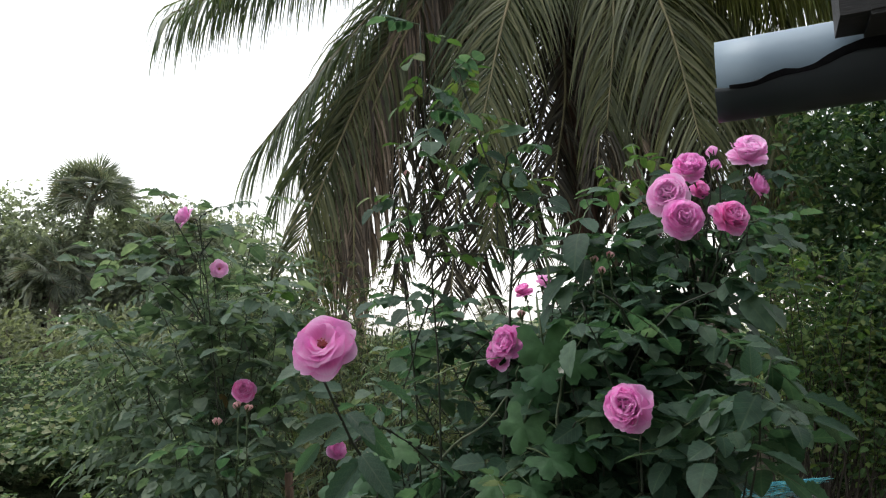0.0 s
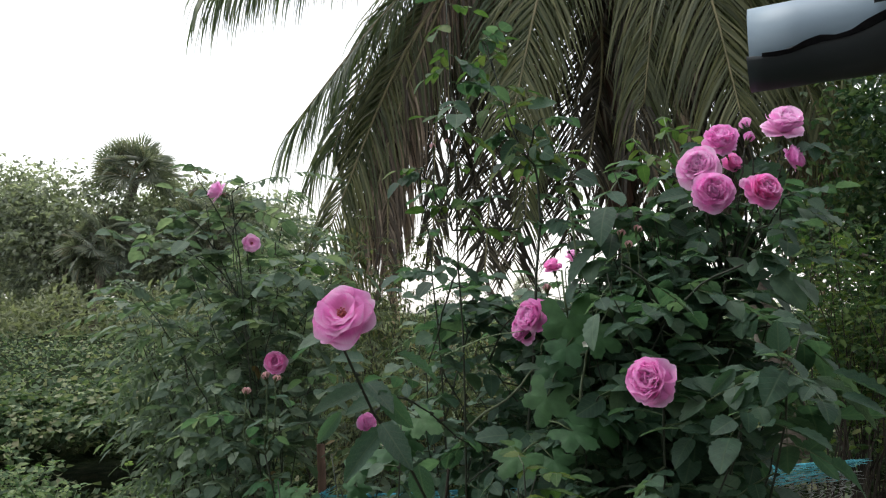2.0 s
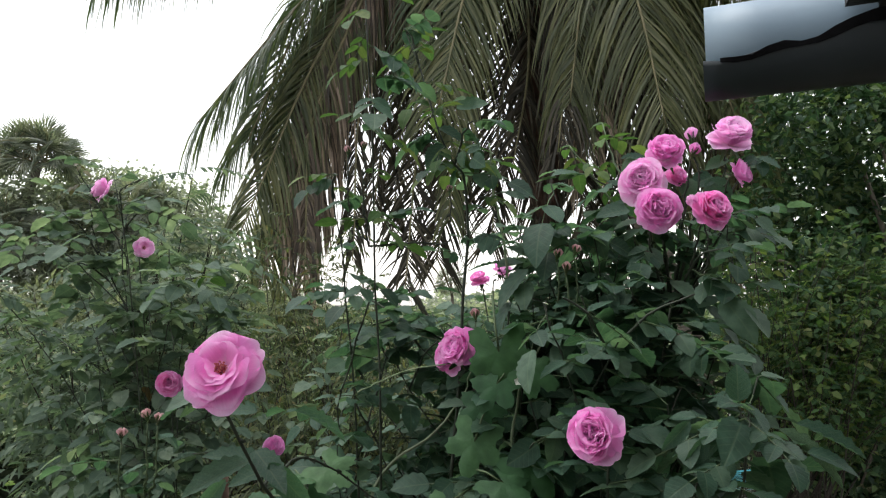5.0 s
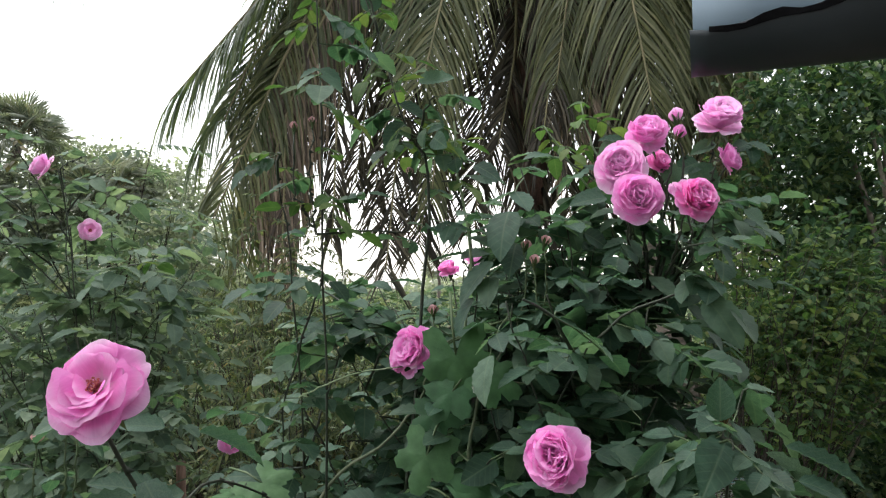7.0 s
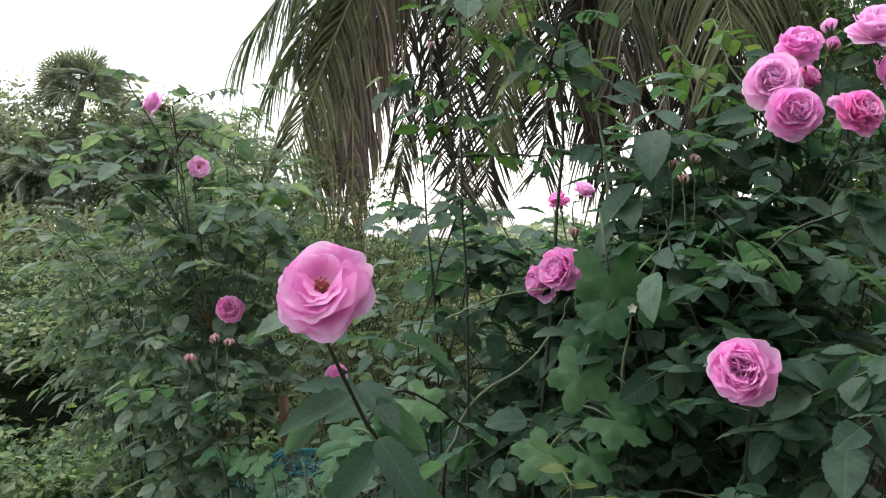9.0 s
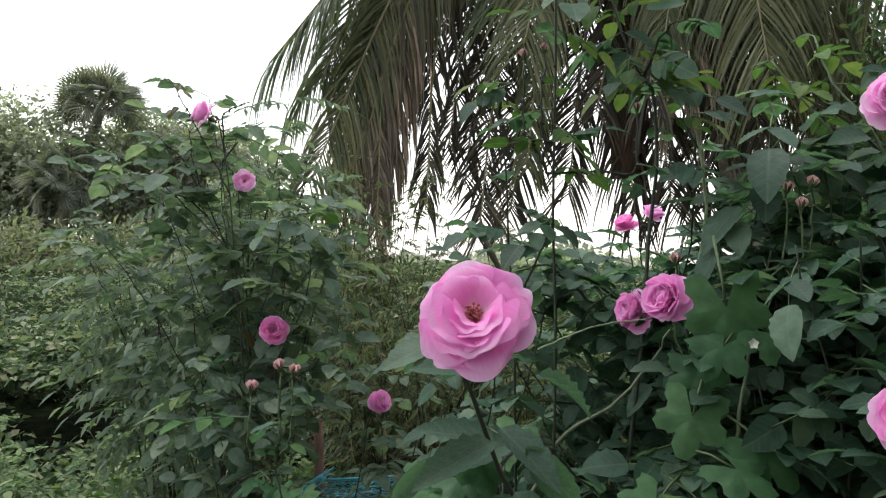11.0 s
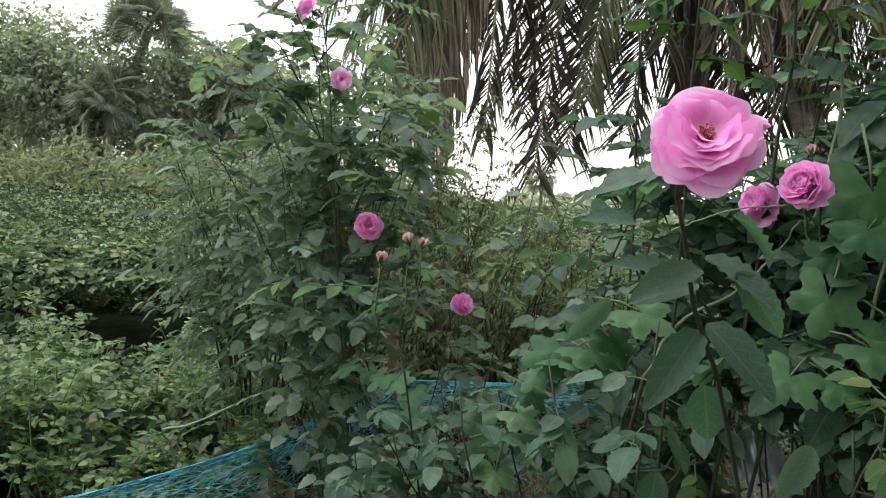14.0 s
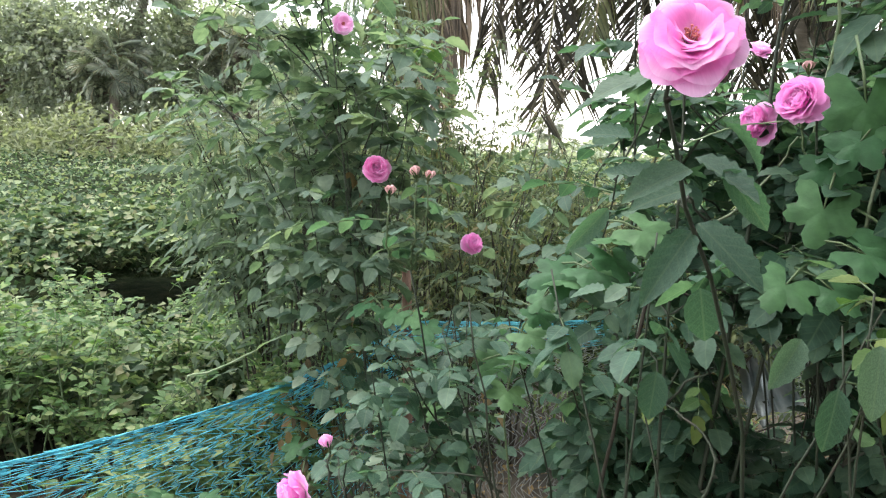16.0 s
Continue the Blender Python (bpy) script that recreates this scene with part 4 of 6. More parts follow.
# ---- rose flowers ----
def petal_mesh(seed, mat, cup, bend, curl, broad, ruffle):
    """One petal of unit length along +y, its inner side to +z: it bends upward, and its rim rolls back."""
    r = random.Random(seed)
    nu, nv = 11, 10
    ph, ph2, notch, skew = r.uniform(0, 6), r.uniform(0, 6), r.uniform(0.0, 0.1), r.uniform(-0.1, 0.1)
    verts, faces = [], []
    py = pz = 0.0
    for j in range(nv):
        v = j / (nv - 1)
        if j:
            phi = bend * v - curl * max(0, v - 0.6) / 0.4
            py, pz = py + math.cos(phi) / (nv - 1), pz + math.sin(phi) / (nv - 1)
        w = broad * (0.13 + 0.87 * math.sin(math.pi * 0.5 * min(1, v * 1.35)) ** 1.2) * (1 - 0.24 * (max(0, v - 0.7) / 0.3) ** 1.5)
        for i in range(nu):
            u = 2 * i / (nu - 1) - 1
            shrink = 0.25 * abs(u) ** 2.2 * v * v + notch * math.exp(-(u / 0.2) ** 2) * v ** 4
            y = py * (1 - shrink) + skew * u * v * w
            z = pz * (1 - 0.4 * shrink) + cup * u * u * w * (1 - 0.35 * v)
            z += ruffle * v ** 2 * (math.sin(4.1 * u + ph) + 0.7 * math.sin(7.3 * u + ph2))
            verts.append((u * w, y, z))
    for j in range(nv - 1):
        for i in range(nu - 1):
            a = j * nu + i
            faces.append((a, a + 1, a + nu + 1, a + nu))
    return raw_mesh("petal", verts, faces, mat)


def petal_sets(mat, seed):
    return {
        "broad": [petal_mesh(seed + 50 + k, mat, 0.3, 0.42, 0.8, 0.54, 0.02) for k in range(5)],
        "lip": [petal_mesh(seed + 60 + k, mat, 0.5, 0.8, 1.0, 0.62, 0.03) for k in range(5)],
        "outer": [petal_mesh(seed + k, mat, 0.3, 0.3, 0.6, 0.62, 0.035) for k in range(4)],
        "bowl": [petal_mesh(seed + 10 + k, mat, 0.55, 0.95, 0.75, 0.56, 0.03) for k in range(4)],
        "middle": [petal_mesh(seed + 20 + k, mat, 0.6, 0.6, 0.55, 0.58, 0.055) for k in range(4)],
        "inner": [petal_mesh(seed + 30 + k, mat, 0.9, 0.6, 0.35, 0.46, 0.075) for k in range(4)],
        "wrap": [petal_mesh(seed + 40 + k, mat, 1.1, 0.5, 0.0, 0.34, 0.01) for k in range(4)],
    }


PINK, DEEP, PALE = petal_sets(PETAL, 100), petal_sets(DEEP_PETAL, 200), petal_sets(PALE_PETAL, 300)
FADED = petal_sets(FADED_PETAL, 400)


def calyx_mesh(lift=-0.1, long=0.36, wide=0.11):
    """Rounded hip and five sepals, for a flower of unit diameter that faces +z."""
    pile = Pile()
    line = [Vector((0, 0, z)) for z in (-0.2, -0.17, -0.12, -0.06, 0.0)]
    v, f = tube(line, 1, 1, 8)
    rr = (0.035, 0.075, 0.09, 0.075, 0.06)
    v = [Vector((p.x * rr[i // 8], p.y * rr[i // 8], p.z)) for i, p in enumerate(v)]
    pile.put(v, f)
    for k in range(5):
        b, fc = blade(long, wide, LANCE, 0.3, 0.5 if lift < 0 else -0.1)
        pile.put(b, fc, 0, Matrix.Rotation(k * 1.257, 4, "Z") @ Matrix.Translation((0, 0.05, -0.04)) @ Matrix.Rotation(lift, 4, "X"))
    return pile.mesh("rose_flower", [SEPAL])


def stamen_mesh():
    pile, r = Pile(), random.Random(5)
    for k in range(26):
        a, d = k * 2.4, 0.01 + 0.034 * math.sqrt(k / 26)
        tip = Vector((math.cos(a) * d * 1.6, math.sin(a) * d * 1.6, 0.15 + r.uniform(-0.04, 0.04)))
        v, f = tube([Vector((math.cos(a) * d * 0.6, math.sin(a) * d * 0.6, 0.0)), tip], 0.006, 0.005, 3)
        pile.put(v, f)
        v, f = tube([tip - Vector((0.01, 0, 0)), tip, tip + Vector((0.01, 0, 0.005))], 0.011, 0.011, 5)
        pile.put(v, f)
    return pile.mesh("stamens", [STAMEN])


CALYX, STAMENS = calyx_mesh(), stamen_mesh()
BUD_CALYX = calyx_mesh(1.15, 0.75, 0.3)


def rose(parent, at, facing, width, petals, style="full", label="", roll=0.0):
    """A rose: hip and sepals, petals in whorls, each petal a piece of its own."""
    q = Vector(facing).normalized().to_track_quat("Z", "Y")
    BLOOMS.append((Vector(at), width))
    flower = part("rose_bud" if style in ("bud", "small") else "rose_flower", BUD_CALYX if style in ("bud", "small") else CALYX, parent, label, Matrix.LocRotScale(Vector(at), q, (width,) * 3) @ Matrix.Rotation(roll, 4, "Z"))
    whorls = {
        "open": [(6, 91, 0.5, "broad", None), (6, 83, 0.47, "broad", None), (4, 68, 0.46, "lip", (195, 345)), (3, 55, 0.4, "lip", (205, 335)), (2, 42, 0.33, "lip", (225, 310)),
                 (3, 74, 0.38, "broad", (25, 155))],
        "full": [(6, 86, 0.5, "outer"), (7, 76, 0.52, "bowl"), (7, 64, 0.52, "bowl"), (7, 53, 0.49, "bowl"), (7, 42, 0.46, "middle"), (7, 31, 0.43, "inner"), (6, 20, 0.4, "inner"), (5, 9, 0.36, "inner")],
        "cup": [(6, 80, 0.5, "outer"), (7, 66, 0.56, "bowl"), (7, 55, 0.57, "bowl"), (7, 44, 0.55, "bowl"), (7, 34, 0.52, "middle"), (6, 24, 0.48, "inner"), (6, 15, 0.45, "inner"), (4, 6, 0.42, "inner")],
        "bud": [(5, 14, 0.9, "wrap"), (4, 6, 0.9, "wrap")],
        "small": [(5, 8, 0.75, "wrap")],
    }[style]
    r = random.Random(hash_place(at))
    turn = r.uniform(0, 6)
    for count, lean, size, kind, *arc in whorls:
        for k in range(count):
            a = turn + 2 * math.pi * k / count + r.uniform(-0.2, 0.2)
            if arc and arc[0]:
                a = radians(arc[0][0] + (arc[0][1] - arc[0][0]) * (k + 0.5) / count + r.uniform(-10, 10))
            th = radians(lean + r.uniform(-7, 7))
            e, n = Vector((math.cos(a), math.sin(a), 0)), Vector((0, 0, 1))
            y, z = n * math.cos(th) + e * math.sin(th), n * math.sin(th) - e * math.cos(th)
            x = y.cross(z)
            s = size * r.uniform(0.88, 1.08)
            rot = Matrix((x, y, z)).transposed().to_4x4() @ Matrix.Rotation(r.uniform(-0.3, 0.3) * (0.3 if lean > 70 else 1), 4, "Y")
            m = Matrix.Translation(e * 0.03 * size + n * (0.04 * (90 - lean) / 90)) @ rot @ Matrix.Scale(s, 4)
            part("petal", r.choice(petals[kind]), flower, m=m)
        turn += 2.4
    if style == "open":
        part("stamen_tuft", STAMENS, flower, "dark red stamens")
    return flower


def hash_place(at):
    return int(abs(at[0]) * 1000 + abs(at[1]) * 7919 + abs(at[2]) * 104729)


def flower_cane(bush, base, at, facing, width, bow=(0, 0, 0), r0=0.0026, r1=0.0014, mat=None):
    """A cane that ends under a flower."""
    f = Vector(facing).normalized()
    end = Vector(at) - f * width * 0.18
    neck = end - (f * 0.35 + UP * 0.65) * 0.09
    mid = Vector(base).lerp(neck, 0.55) + Vector(bow)
    return cane(bush, [base, mid, neck, end], r0, r1, mat)


def fork(lines, at, low=0.45, high=0.15):
    """The nearest place on other stems from which a side stem could rise to a flower."""
    near = [q for line in lines for q in line if at[2] - low < q.z < at[2] - high]
    return min(near, key=lambda q: (q - Vector(at)).length)


def crosses(points):
    """Whether a stem would pass in front of a bloom."""
    return any(covers(Matrix.Translation(p) @ Matrix.Translation((0, -0.07, 0.01)), 0.008) for p in smooth_line(points, 20))


def wild_canes(bush, base, tips, spread=0.1, mat=None, r0=0.003, forks=None):
    out = []
    for t in tips:
        for _ in range(6):
            b = Vector(base) + Vector((random.uniform(-spread, spread), random.uniform(-spread, spread), 0))
            t = Vector(t)
            if forks:
                near = sorted(forks, key=lambda q: (q[len(q) // 2] - t).length)[:4]
                q = random.choice(near)
                b = q[random.randint(int(len(q) * 0.35), int(len(q) * 0.6))]
            mid = b.lerp(t, 0.55) + Vector((random.uniform(-0.1, 0.1), random.uniform(-0.08, 0.08), 0.06))
            if not crosses([b, mid, t]):
                out.append(cane(bush, [b, mid, t], r0 * (0.7 if forks else 1), 0.0012, mat))
                break
            t = t + Vector((random.uniform(-0.1, 0.1), random.uniform(0.0, 0.12), random.uniform(-0.1, 0.05)))
    return out


def tips_in(n, lo, hi):
    return [tuple(random.uniform(a, b) for a, b in zip(lo, hi)) for _ in range(n)]


def shoots(bush, lines, per, reach, r0=0.0028):
    """Side shoots off the upper part of canes."""
    out = []
    for line in lines:
        for _ in range(per):
            p = line[random.randint(len(line) // 3, len(line) - 2)]
            d = Vector((random.uniform(-1, 1), random.uniform(-1, 0.7), random.uniform(0.0, 0.9))).normalized() * reach * random.uniform(0.6, 1.2)
            if not crosses([p, p + d * 0.5 + UP * 0.02, p + d]):
                out.append(cane(bush, [p, p + d * 0.5 + UP * 0.02, p + d], r0, 0.0015, n=7, name="shoot", thorns=False))
    return out


# rose bush with the small deep pink flower
bush = thing("rose_bush", "tall rose bush with small pink roses and dense green leaves", "rose bush", group="rose bushes")
A = (-0.64, 2.15, 0)
lines = []
for at, facing, w, petals, style, label in (
        ((-0.704, 2.068, 1.369), (0.2, -1, 0.2), 0.078, DEEP, "cup", "small full deep pink rose"),
        ((-0.882, 2.035, 1.9), (-0.75, -0.4, 0.45), 0.078, PALE, "cup", "pale pink rose turned aside"),
        ((-0.832, 2.17, 1.757), (0.45, -0.7, -0.1), 0.066, PALE, "open", "ragged fading pink rose"),
        ((-0.467, 2.302, 1.149), (0.6, -0.6, 0.35), 0.07, PINK, "cup", "half-open pink rose")):
    rose(bush, at, facing, w, petals, style, label)
    lines.append(flower_cane(bush, A, at, facing, w))
lines += wild_canes(bush, A, tips_in(8, (-1.15, 1.85, 1.3), (-0.5, 2.5, 1.78)), 0.15)
main = list(lines)
lines += wild_canes(bush, A, tips_in(9, (-1.2, 1.85, 1.1), (-0.5, 2.5, 1.78)), forks=main)
lines += wild_canes(bush, A, tips_in(6, (-1.05, 1.9, 1.75), (-0.7, 2.2, 1.98)), forks=main)
lines += wild_canes(bush, A, tips_in(5, (-1.1, 1.85, 1.4), (-0.65, 2.4, 1.85)), forks=main)
arching = wild_canes(bush, A, [(-1.36, 2.3, 1.8), (-1.28, 2.15, 1.66), (-1.4, 2.35, 1.58), (-1.2, 2.1, 1.82)], forks=main)
crest = [cane(bush, [main[1][9], (-0.9, 2.03, 1.86), (-0.96, 1.99, 1.975)], 0.0024, 0.001), cane(bush, [main[1][10], (-0.83, 2.0, 1.9), (-0.76, 1.98, 1.93)], 0.0024, 0.001)]
dress(bush, crest, RED_LEAVES, 0.035, 0.45, limit=20, size=(0.8, 1.05))
dress(bush, arching, LIT_LEAVES, 0.06, 0.3, limit=60, size=(0.85, 1.1))
lines += wild_canes(bush, A, tips_in(4, (-0.8, 1.95, 0.7), (-0.45, 2.4, 1.0)), 0.15)
more = shoots(bush, lines[::2], 1, 0.2)
# The brighter lit copy goes high on the canes, the plain rose leaf low.
dress(bush, main, LIT_LEAVES, 0.055, 0.5, limit=100)
dress(bush, main, ROSE_LEAVES, 0.07, 0.25, limit=40, last=0.55, size=(0.8, 1.1))
dress(bush, [q for q in lines if q not in main], LIT_LEAVES, 0.07, 0.25, limit=160, size=(0.9, 1.25))
dress(bush, more, LIT_LEAVES + NEW_LEAVES[:1], 0.045, 0.1, limit=50)
dress(bush, lines[:12], DRY_LEAVES, 0.4, 0.2, limit=30, last=0.6)

# low rose bush in front, with buds
bush = thing("rose_bush", "low rose bush with closed buds and a drooping pink rose", "rose bush", group="rose bushes")
bud_bush = bush
B = (-0.34, 1.56, 0)
lines = []
at, facing = (-0.655, 1.314, 0.845), (-0.65, -0.6, -0.15)
rose(bush, at, facing, 0.078, PINK, "cup", "drooping pink rose")
lines.append(flower_cane(bush, B, at, facing, 0.08))
at = (-0.61, 1.3, 0.925)
rose(bush, at, (-0.3, -0.1, 1), 0.03, PALE, "bud", "closed pink bud")
lines.append(flower_cane(bush, B, at, (-0.3, -0.1, 1), 0.03))
lines.append(cane(bush, [B, (-0.4, 1.5, 0.6), (-0.5, 1.4, 1.22)], 0.003, 0.0018))
for at, w in (((-0.536, 1.373, 1.346), 0.026), ((-0.492, 1.38, 1.378), 0.028), ((-0.472, 1.375, 1.375), 0.026)):
    rose(bush, at, (random.uniform(-0.3, 0.3), -0.2, 1), w, FADED, "small", "small fading pink-brown bud")
    lines.append(flower_cane(bush, fork(lines[2:3], at, 0.4, 0.12), at, (0, -0.1, 1), w, r0=0.002, mat=GREEN_STEM))
lines += wild_canes(bush, B, tips_in(9, (-0.58, 1.3, 1.0), (-0.3, 1.6, 1.3)), 0.1)
lines += wild_canes(bush, B, tips_in(14, (-0.64, 1.2, 0.74), (-0.38, 1.55, 0.98)), forks=list(lines))
dress(bush, lines, ROSE_LEAVES, 0.05, 0.66, (-0.25, 0.35), (0.55, 0.85), limit=280)

# rose bush with the large open rose
bush = thing("rose_bush", "rose bush with one large open pink rose", "rose bush", group="rose bushes")
big_bush = bush
C = (-0.06, 1.05, 0)
R1, FACE1 = (-0.188, 0.803, 1.52), (-0.06, -0.9, 0.42)
rose(bush, R1, FACE1, 0.091, PINK, "open", "large open pink rose with dark stamens")
lines = [flower_cane(bush, C, R1, FACE1, 0.1, (0.1, 0.1, 0.2), 0.003, 0.0016)]
lines += wild_canes(bush, C, tips_in(6, (-0.32, 0.88, 1.2), (0.05, 1.1, 1.38)), 0.06)
lines += wild_canes(bush, C, tips_in(3, (-0.25, 1.0, 1.1), (0.12, 1.2, 1.3)), forks=list(lines))
dress(bush, lines, BIG_LEAVES, 0.035, 0.84, (-0.6, 0.3), (0.55, 0.85), 200, last=0.96)

young = wild_canes(bush, C, [(0.05, 0.96, 1.3), (0.07, 0.98, 1.28)], 0.05, None, 0.0022)
dress(bush, young, NEW_LEAVES, 0.03, 0.85, limit=40, size=(0.8, 1.1))

# rose bush with the flower cluster
bush = thing("rose_bush", "large dark green rose bush with a cluster of pink roses", "rose bush", group="rose bushes")
cluster_bush = bush
D = (0.32, 1.5, 0)
HEAD = (0.5, 1.45, 1.55)
lines = []
for at, facing, w, petals, style, label in (
        ((0.09, 1.312, 1.518), (-0.72, -0.65, 0.15), 0.078, PINK, "cup", "full pink rose turned aside"),
        ((0.074, 1.44, 1.49), (-0.9, -0.45, 0.1), 0.072, PINK, "cup", "half-open pink rose turned aside"),
        ((0.254, 1.015, 1.418), (-0.5, -0.85, 0.2), 0.08, PINK, "cup", "full pink rose with pale rim"),
        ((0.16, 2.0, 1.652), (-0.4, -0.3, 0.8), 0.06, DEEP, "cup", "half-open deep pink rose"),
        ((0.213, 2.0, 1.678), (0.3, -0.3, 0.8), 0.06, PALE, "cup", "half-open pale pink rose")):
    rose(bush, at, facing, w, petals, style, label)
    lines.append(flower_cane(bush, D, at, facing, w, (0, 0, 0.05)))
stem = cane(bush, [D, (0.52, 1.5, 0.9), HEAD], 0.008, 0.004)
lines.append(stem)
for at, facing, w, petals, style, label in (
        ((0.426, 1.376, 1.82), (-0.35, -0.85, 0.25), 0.096, PALE, "full", "wide open pale pink rose"),
        ((0.436, 1.334, 1.764), (-0.05, -0.95, 0.08), 0.09, PINK, "full", "full pink rose facing out"),
        ((0.478, 1.41, 1.878), (-0.1, -0.75, 0.55), 0.08, PINK, "cup", "pink rose facing up"),
        ((0.511, 1.46, 1.845), (0.3, -0.7, 0.4), 0.05, DEEP, "cup", "small deep pink rose"),
        ((0.619, 1.446, 1.914), (0.05, -0.66, 0.7), 0.095, PALE, "cup", "pale pink rose facing the sky"),
        ((0.524, 1.32, 1.76), (0.25, -0.85, 0.35), 0.078, DEEP, "cup", "deep pink cupped rose"),
        ((0.627, 1.44, 1.85), (0.7, -0.5, 0.3), 0.06, PINK, "cup", "pink rose half turned away"),
        ((0.538, 1.42, 1.91), (-0.2, 0, 1), 0.034, PALE, "bud", "closed pink bud"),
        ((0.535, 1.42, 1.882), (0.3, -0.2, 0.8), 0.032, PINK, "bud", "pink bud opening"),
        ((0.508, 1.32, 1.768), (-0.5, -0.2, 0.7), 0.03, PALE, "bud", "closed pink bud")):
    rose(bush, at, facing, w, petals, style, label)
    lines.append(flower_cane(bush, HEAD, at, facing, w, r0=0.0035))
for at in ((0.286, 1.333, 1.683), (0.255, 1.34, 1.675), (0.268, 1.32, 1.65), (0.109, 1.37, 1.565)):
    rose(bush, at, (random.uniform(-0.3, 0.3), -0.1, 1), 0.026, FADED, "small", "small fading pink-brown bud")
    lines.append(flower_cane(bush, fork(lines[:6], at), at, (0, 0, 1), 0.026, r0=0.002, mat=GREEN_STEM))
main = wild_canes(bush, D, tips_in(12, (0.05, 1.2, 1.2), (0.5, 1.8, 1.6)), 0.18)
lines += main
lines += wild_canes(bush, D, tips_in(32, (0.02, 1.1, 1.1), (0.5, 1.9, 1.64)), forks=main)
lines += wild_canes(bush, D, tips_in(10, (0.34, 1.26, 1.46), (0.58, 1.5, 1.66)), forks=main)
front = wild_canes(bush, D, [(0.42, 1.03, 1.43), (0.38, 1.0, 1.36), (0.5, 1.08, 1.49)], 0.1)
young = [cane(bush, [HEAD, (0.46, 1.48, 1.78), (0.42, 1.56, 1.9), (0.405, 1.6, 1.99)], 0.003, 0.0015, GREEN_STEM, thorns=False), cane(bush, [HEAD, (0.45, 1.5, 1.72), (0.38, 1.57, 1.86), (0.33, 1.6, 1.945)], 0.003, 0.0015, GREEN_STEM, thorns=False)]
dress(bush, front, LARGE_LEAVES, 0.065, 0.75, limit=60, size=(0.7, 0.98))
dress(bush, young, NEW_LEAVES, 0.04, 0.6, limit=40)
lines += wild_canes(bush, (0.2, 1.6, 0), tips_in(26, (-0.08, 1.4, 1.4), (0.45, 2.0, 1.75)), forks=main)
lines += wild_canes(bush, D, tips_in(14, (-0.03, 1.45, 1.45), (0.2, 1.85, 1.63)), forks=main)
upper = wild_canes(bush, D, tips_in(24, (0.14, 1.3, 1.52), (0.52, 1.75, 1.8)), forks=main)
dress(bush, upper, ROSE_LEAVES + LARGE_LEAVES, 0.045, 0.3, limit=60, size=(0.8, 1.15))
thicket = wild_canes(bush, (0.15, 1.55, 0), tips_in(20, (-0.25, 1.4, 0.7), (0.7, 2.0, 1.1)), 0.22, SHADED_OLD_CANE, r0=0.0034)
thicket += wild_canes(bush, D, tips_in(60, (-0.25, 1.4, 0.35), (0.75, 2.0, 1.05)), 0.22, SHADED_OLD_CANE, forks=list(thicket))
thicket += wild_canes(bush, (0.0, 1.6, 0), tips_in(26, (-0.3, 1.45, 0.2), (0.35, 1.85, 0.75)), 0.2, SHADED_OLD_CANE, r0=0.003)
dress(bush, thicket, ROSE_LEAVES, 0.06, 0.4, limit=20, size=(0.7, 1.0))
more = shoots(bush, lines, 1, 0.18)
dress(bush, lines, ROSE_LEAVES + LARGE_LEAVES[:2], 0.052, 0.42, limit=250, size=(0.68, 1.1))
dress(bush, more, ROSE_LEAVES, 0.045, 0.1, limit=50, size=(0.85, 1.2))

dried = part("rose_bud", BUD_CALYX, bush, "dried brown rose hip", Matrix.LocRotScale(Vector((0.445, 1.01, 1.46)), None, (0.04,) * 3))
dried.data = BUD_CALYX.copy()
dried.data.materials[0] = BROWN_LEAF
lines.append(flower_cane(bush, D, (0.445, 1.01, 1.46), (0, 0, 1), 0.03, r0=0.0025))

# tall climbing shoots
bush = thing("rose_bush", "tall slender rose shoots with young leaves and buds", "rose bush", group="rose bushes")
tall_bush = bush
E_BASE = (-0.05, 1.42, 0)
tall = [cane(bush, [E_BASE, (-0.06, 1.4, 1.0), (-0.08, 1.36, 1.75), (-0.1, 1.33, 2.2)], 0.0032, 0.0014),
        cane(bush, [E_BASE, (0.06, 1.46, 1.2), (0.098, 1.47, 1.78), (0.052, 1.47, 1.91), (-0.03, 1.5, 2.16)], 0.0044, 0.0014),
        cane(bush, [(0.15, 1.455, 1.42), (0.177, 1.45, 1.66), (0.15, 1.45, 1.81), (0.14, 1.45, 1.915)], 0.0032, 0.0016, PALE_STEM),
        cane(bush, [E_BASE, (-0.1, 1.5, 1.0), (-0.14, 1.45, 1.6), (-0.17, 1.4, 1.84)], 0.003, 0.0012)]
tall += wild_canes(bush, E_BASE, tips_in(12, (-0.22, 1.4, 0.9), (0.1, 2.0, 1.55)), forks=list(tall))
cane(bush, [E_BASE, (0.08, 1.46, 0.8), (0.15, 1.455, 1.422)], 0.004, 0.0033)
more = shoots(bush, tall[:4], 2, 0.11)
dress(bush, tall[:2], NEW_LEAVES + ROSE_LEAVES[:2], 0.058, 0.6, limit=90)
dress(bush, tall[:4], ROSE_LEAVES, 0.085, 0.35, limit=90, last=0.8, size=(0.7, 1.0))
dress(bush, tall[4:], ROSE_LEAVES, 0.05, 0.4, limit=90)
dress(bush, more, NEW_LEAVES + ROSE_LEAVES[:3], 0.05, 0.2, limit=80, size=(0.7, 1.0))
for at in ((-0.13, 1.36, 1.87), (-0.1, 1.36, 1.88), (0.062, 1.46, 1.815)):
    rose(bush, at, (0, 0, 1), 0.022, FADED, "small", "small closed brownish bud")
    flower_cane(bush, (-0.09, 1.37, 1.7), at, (0, 0, 1), 0.024, r0=0.002)

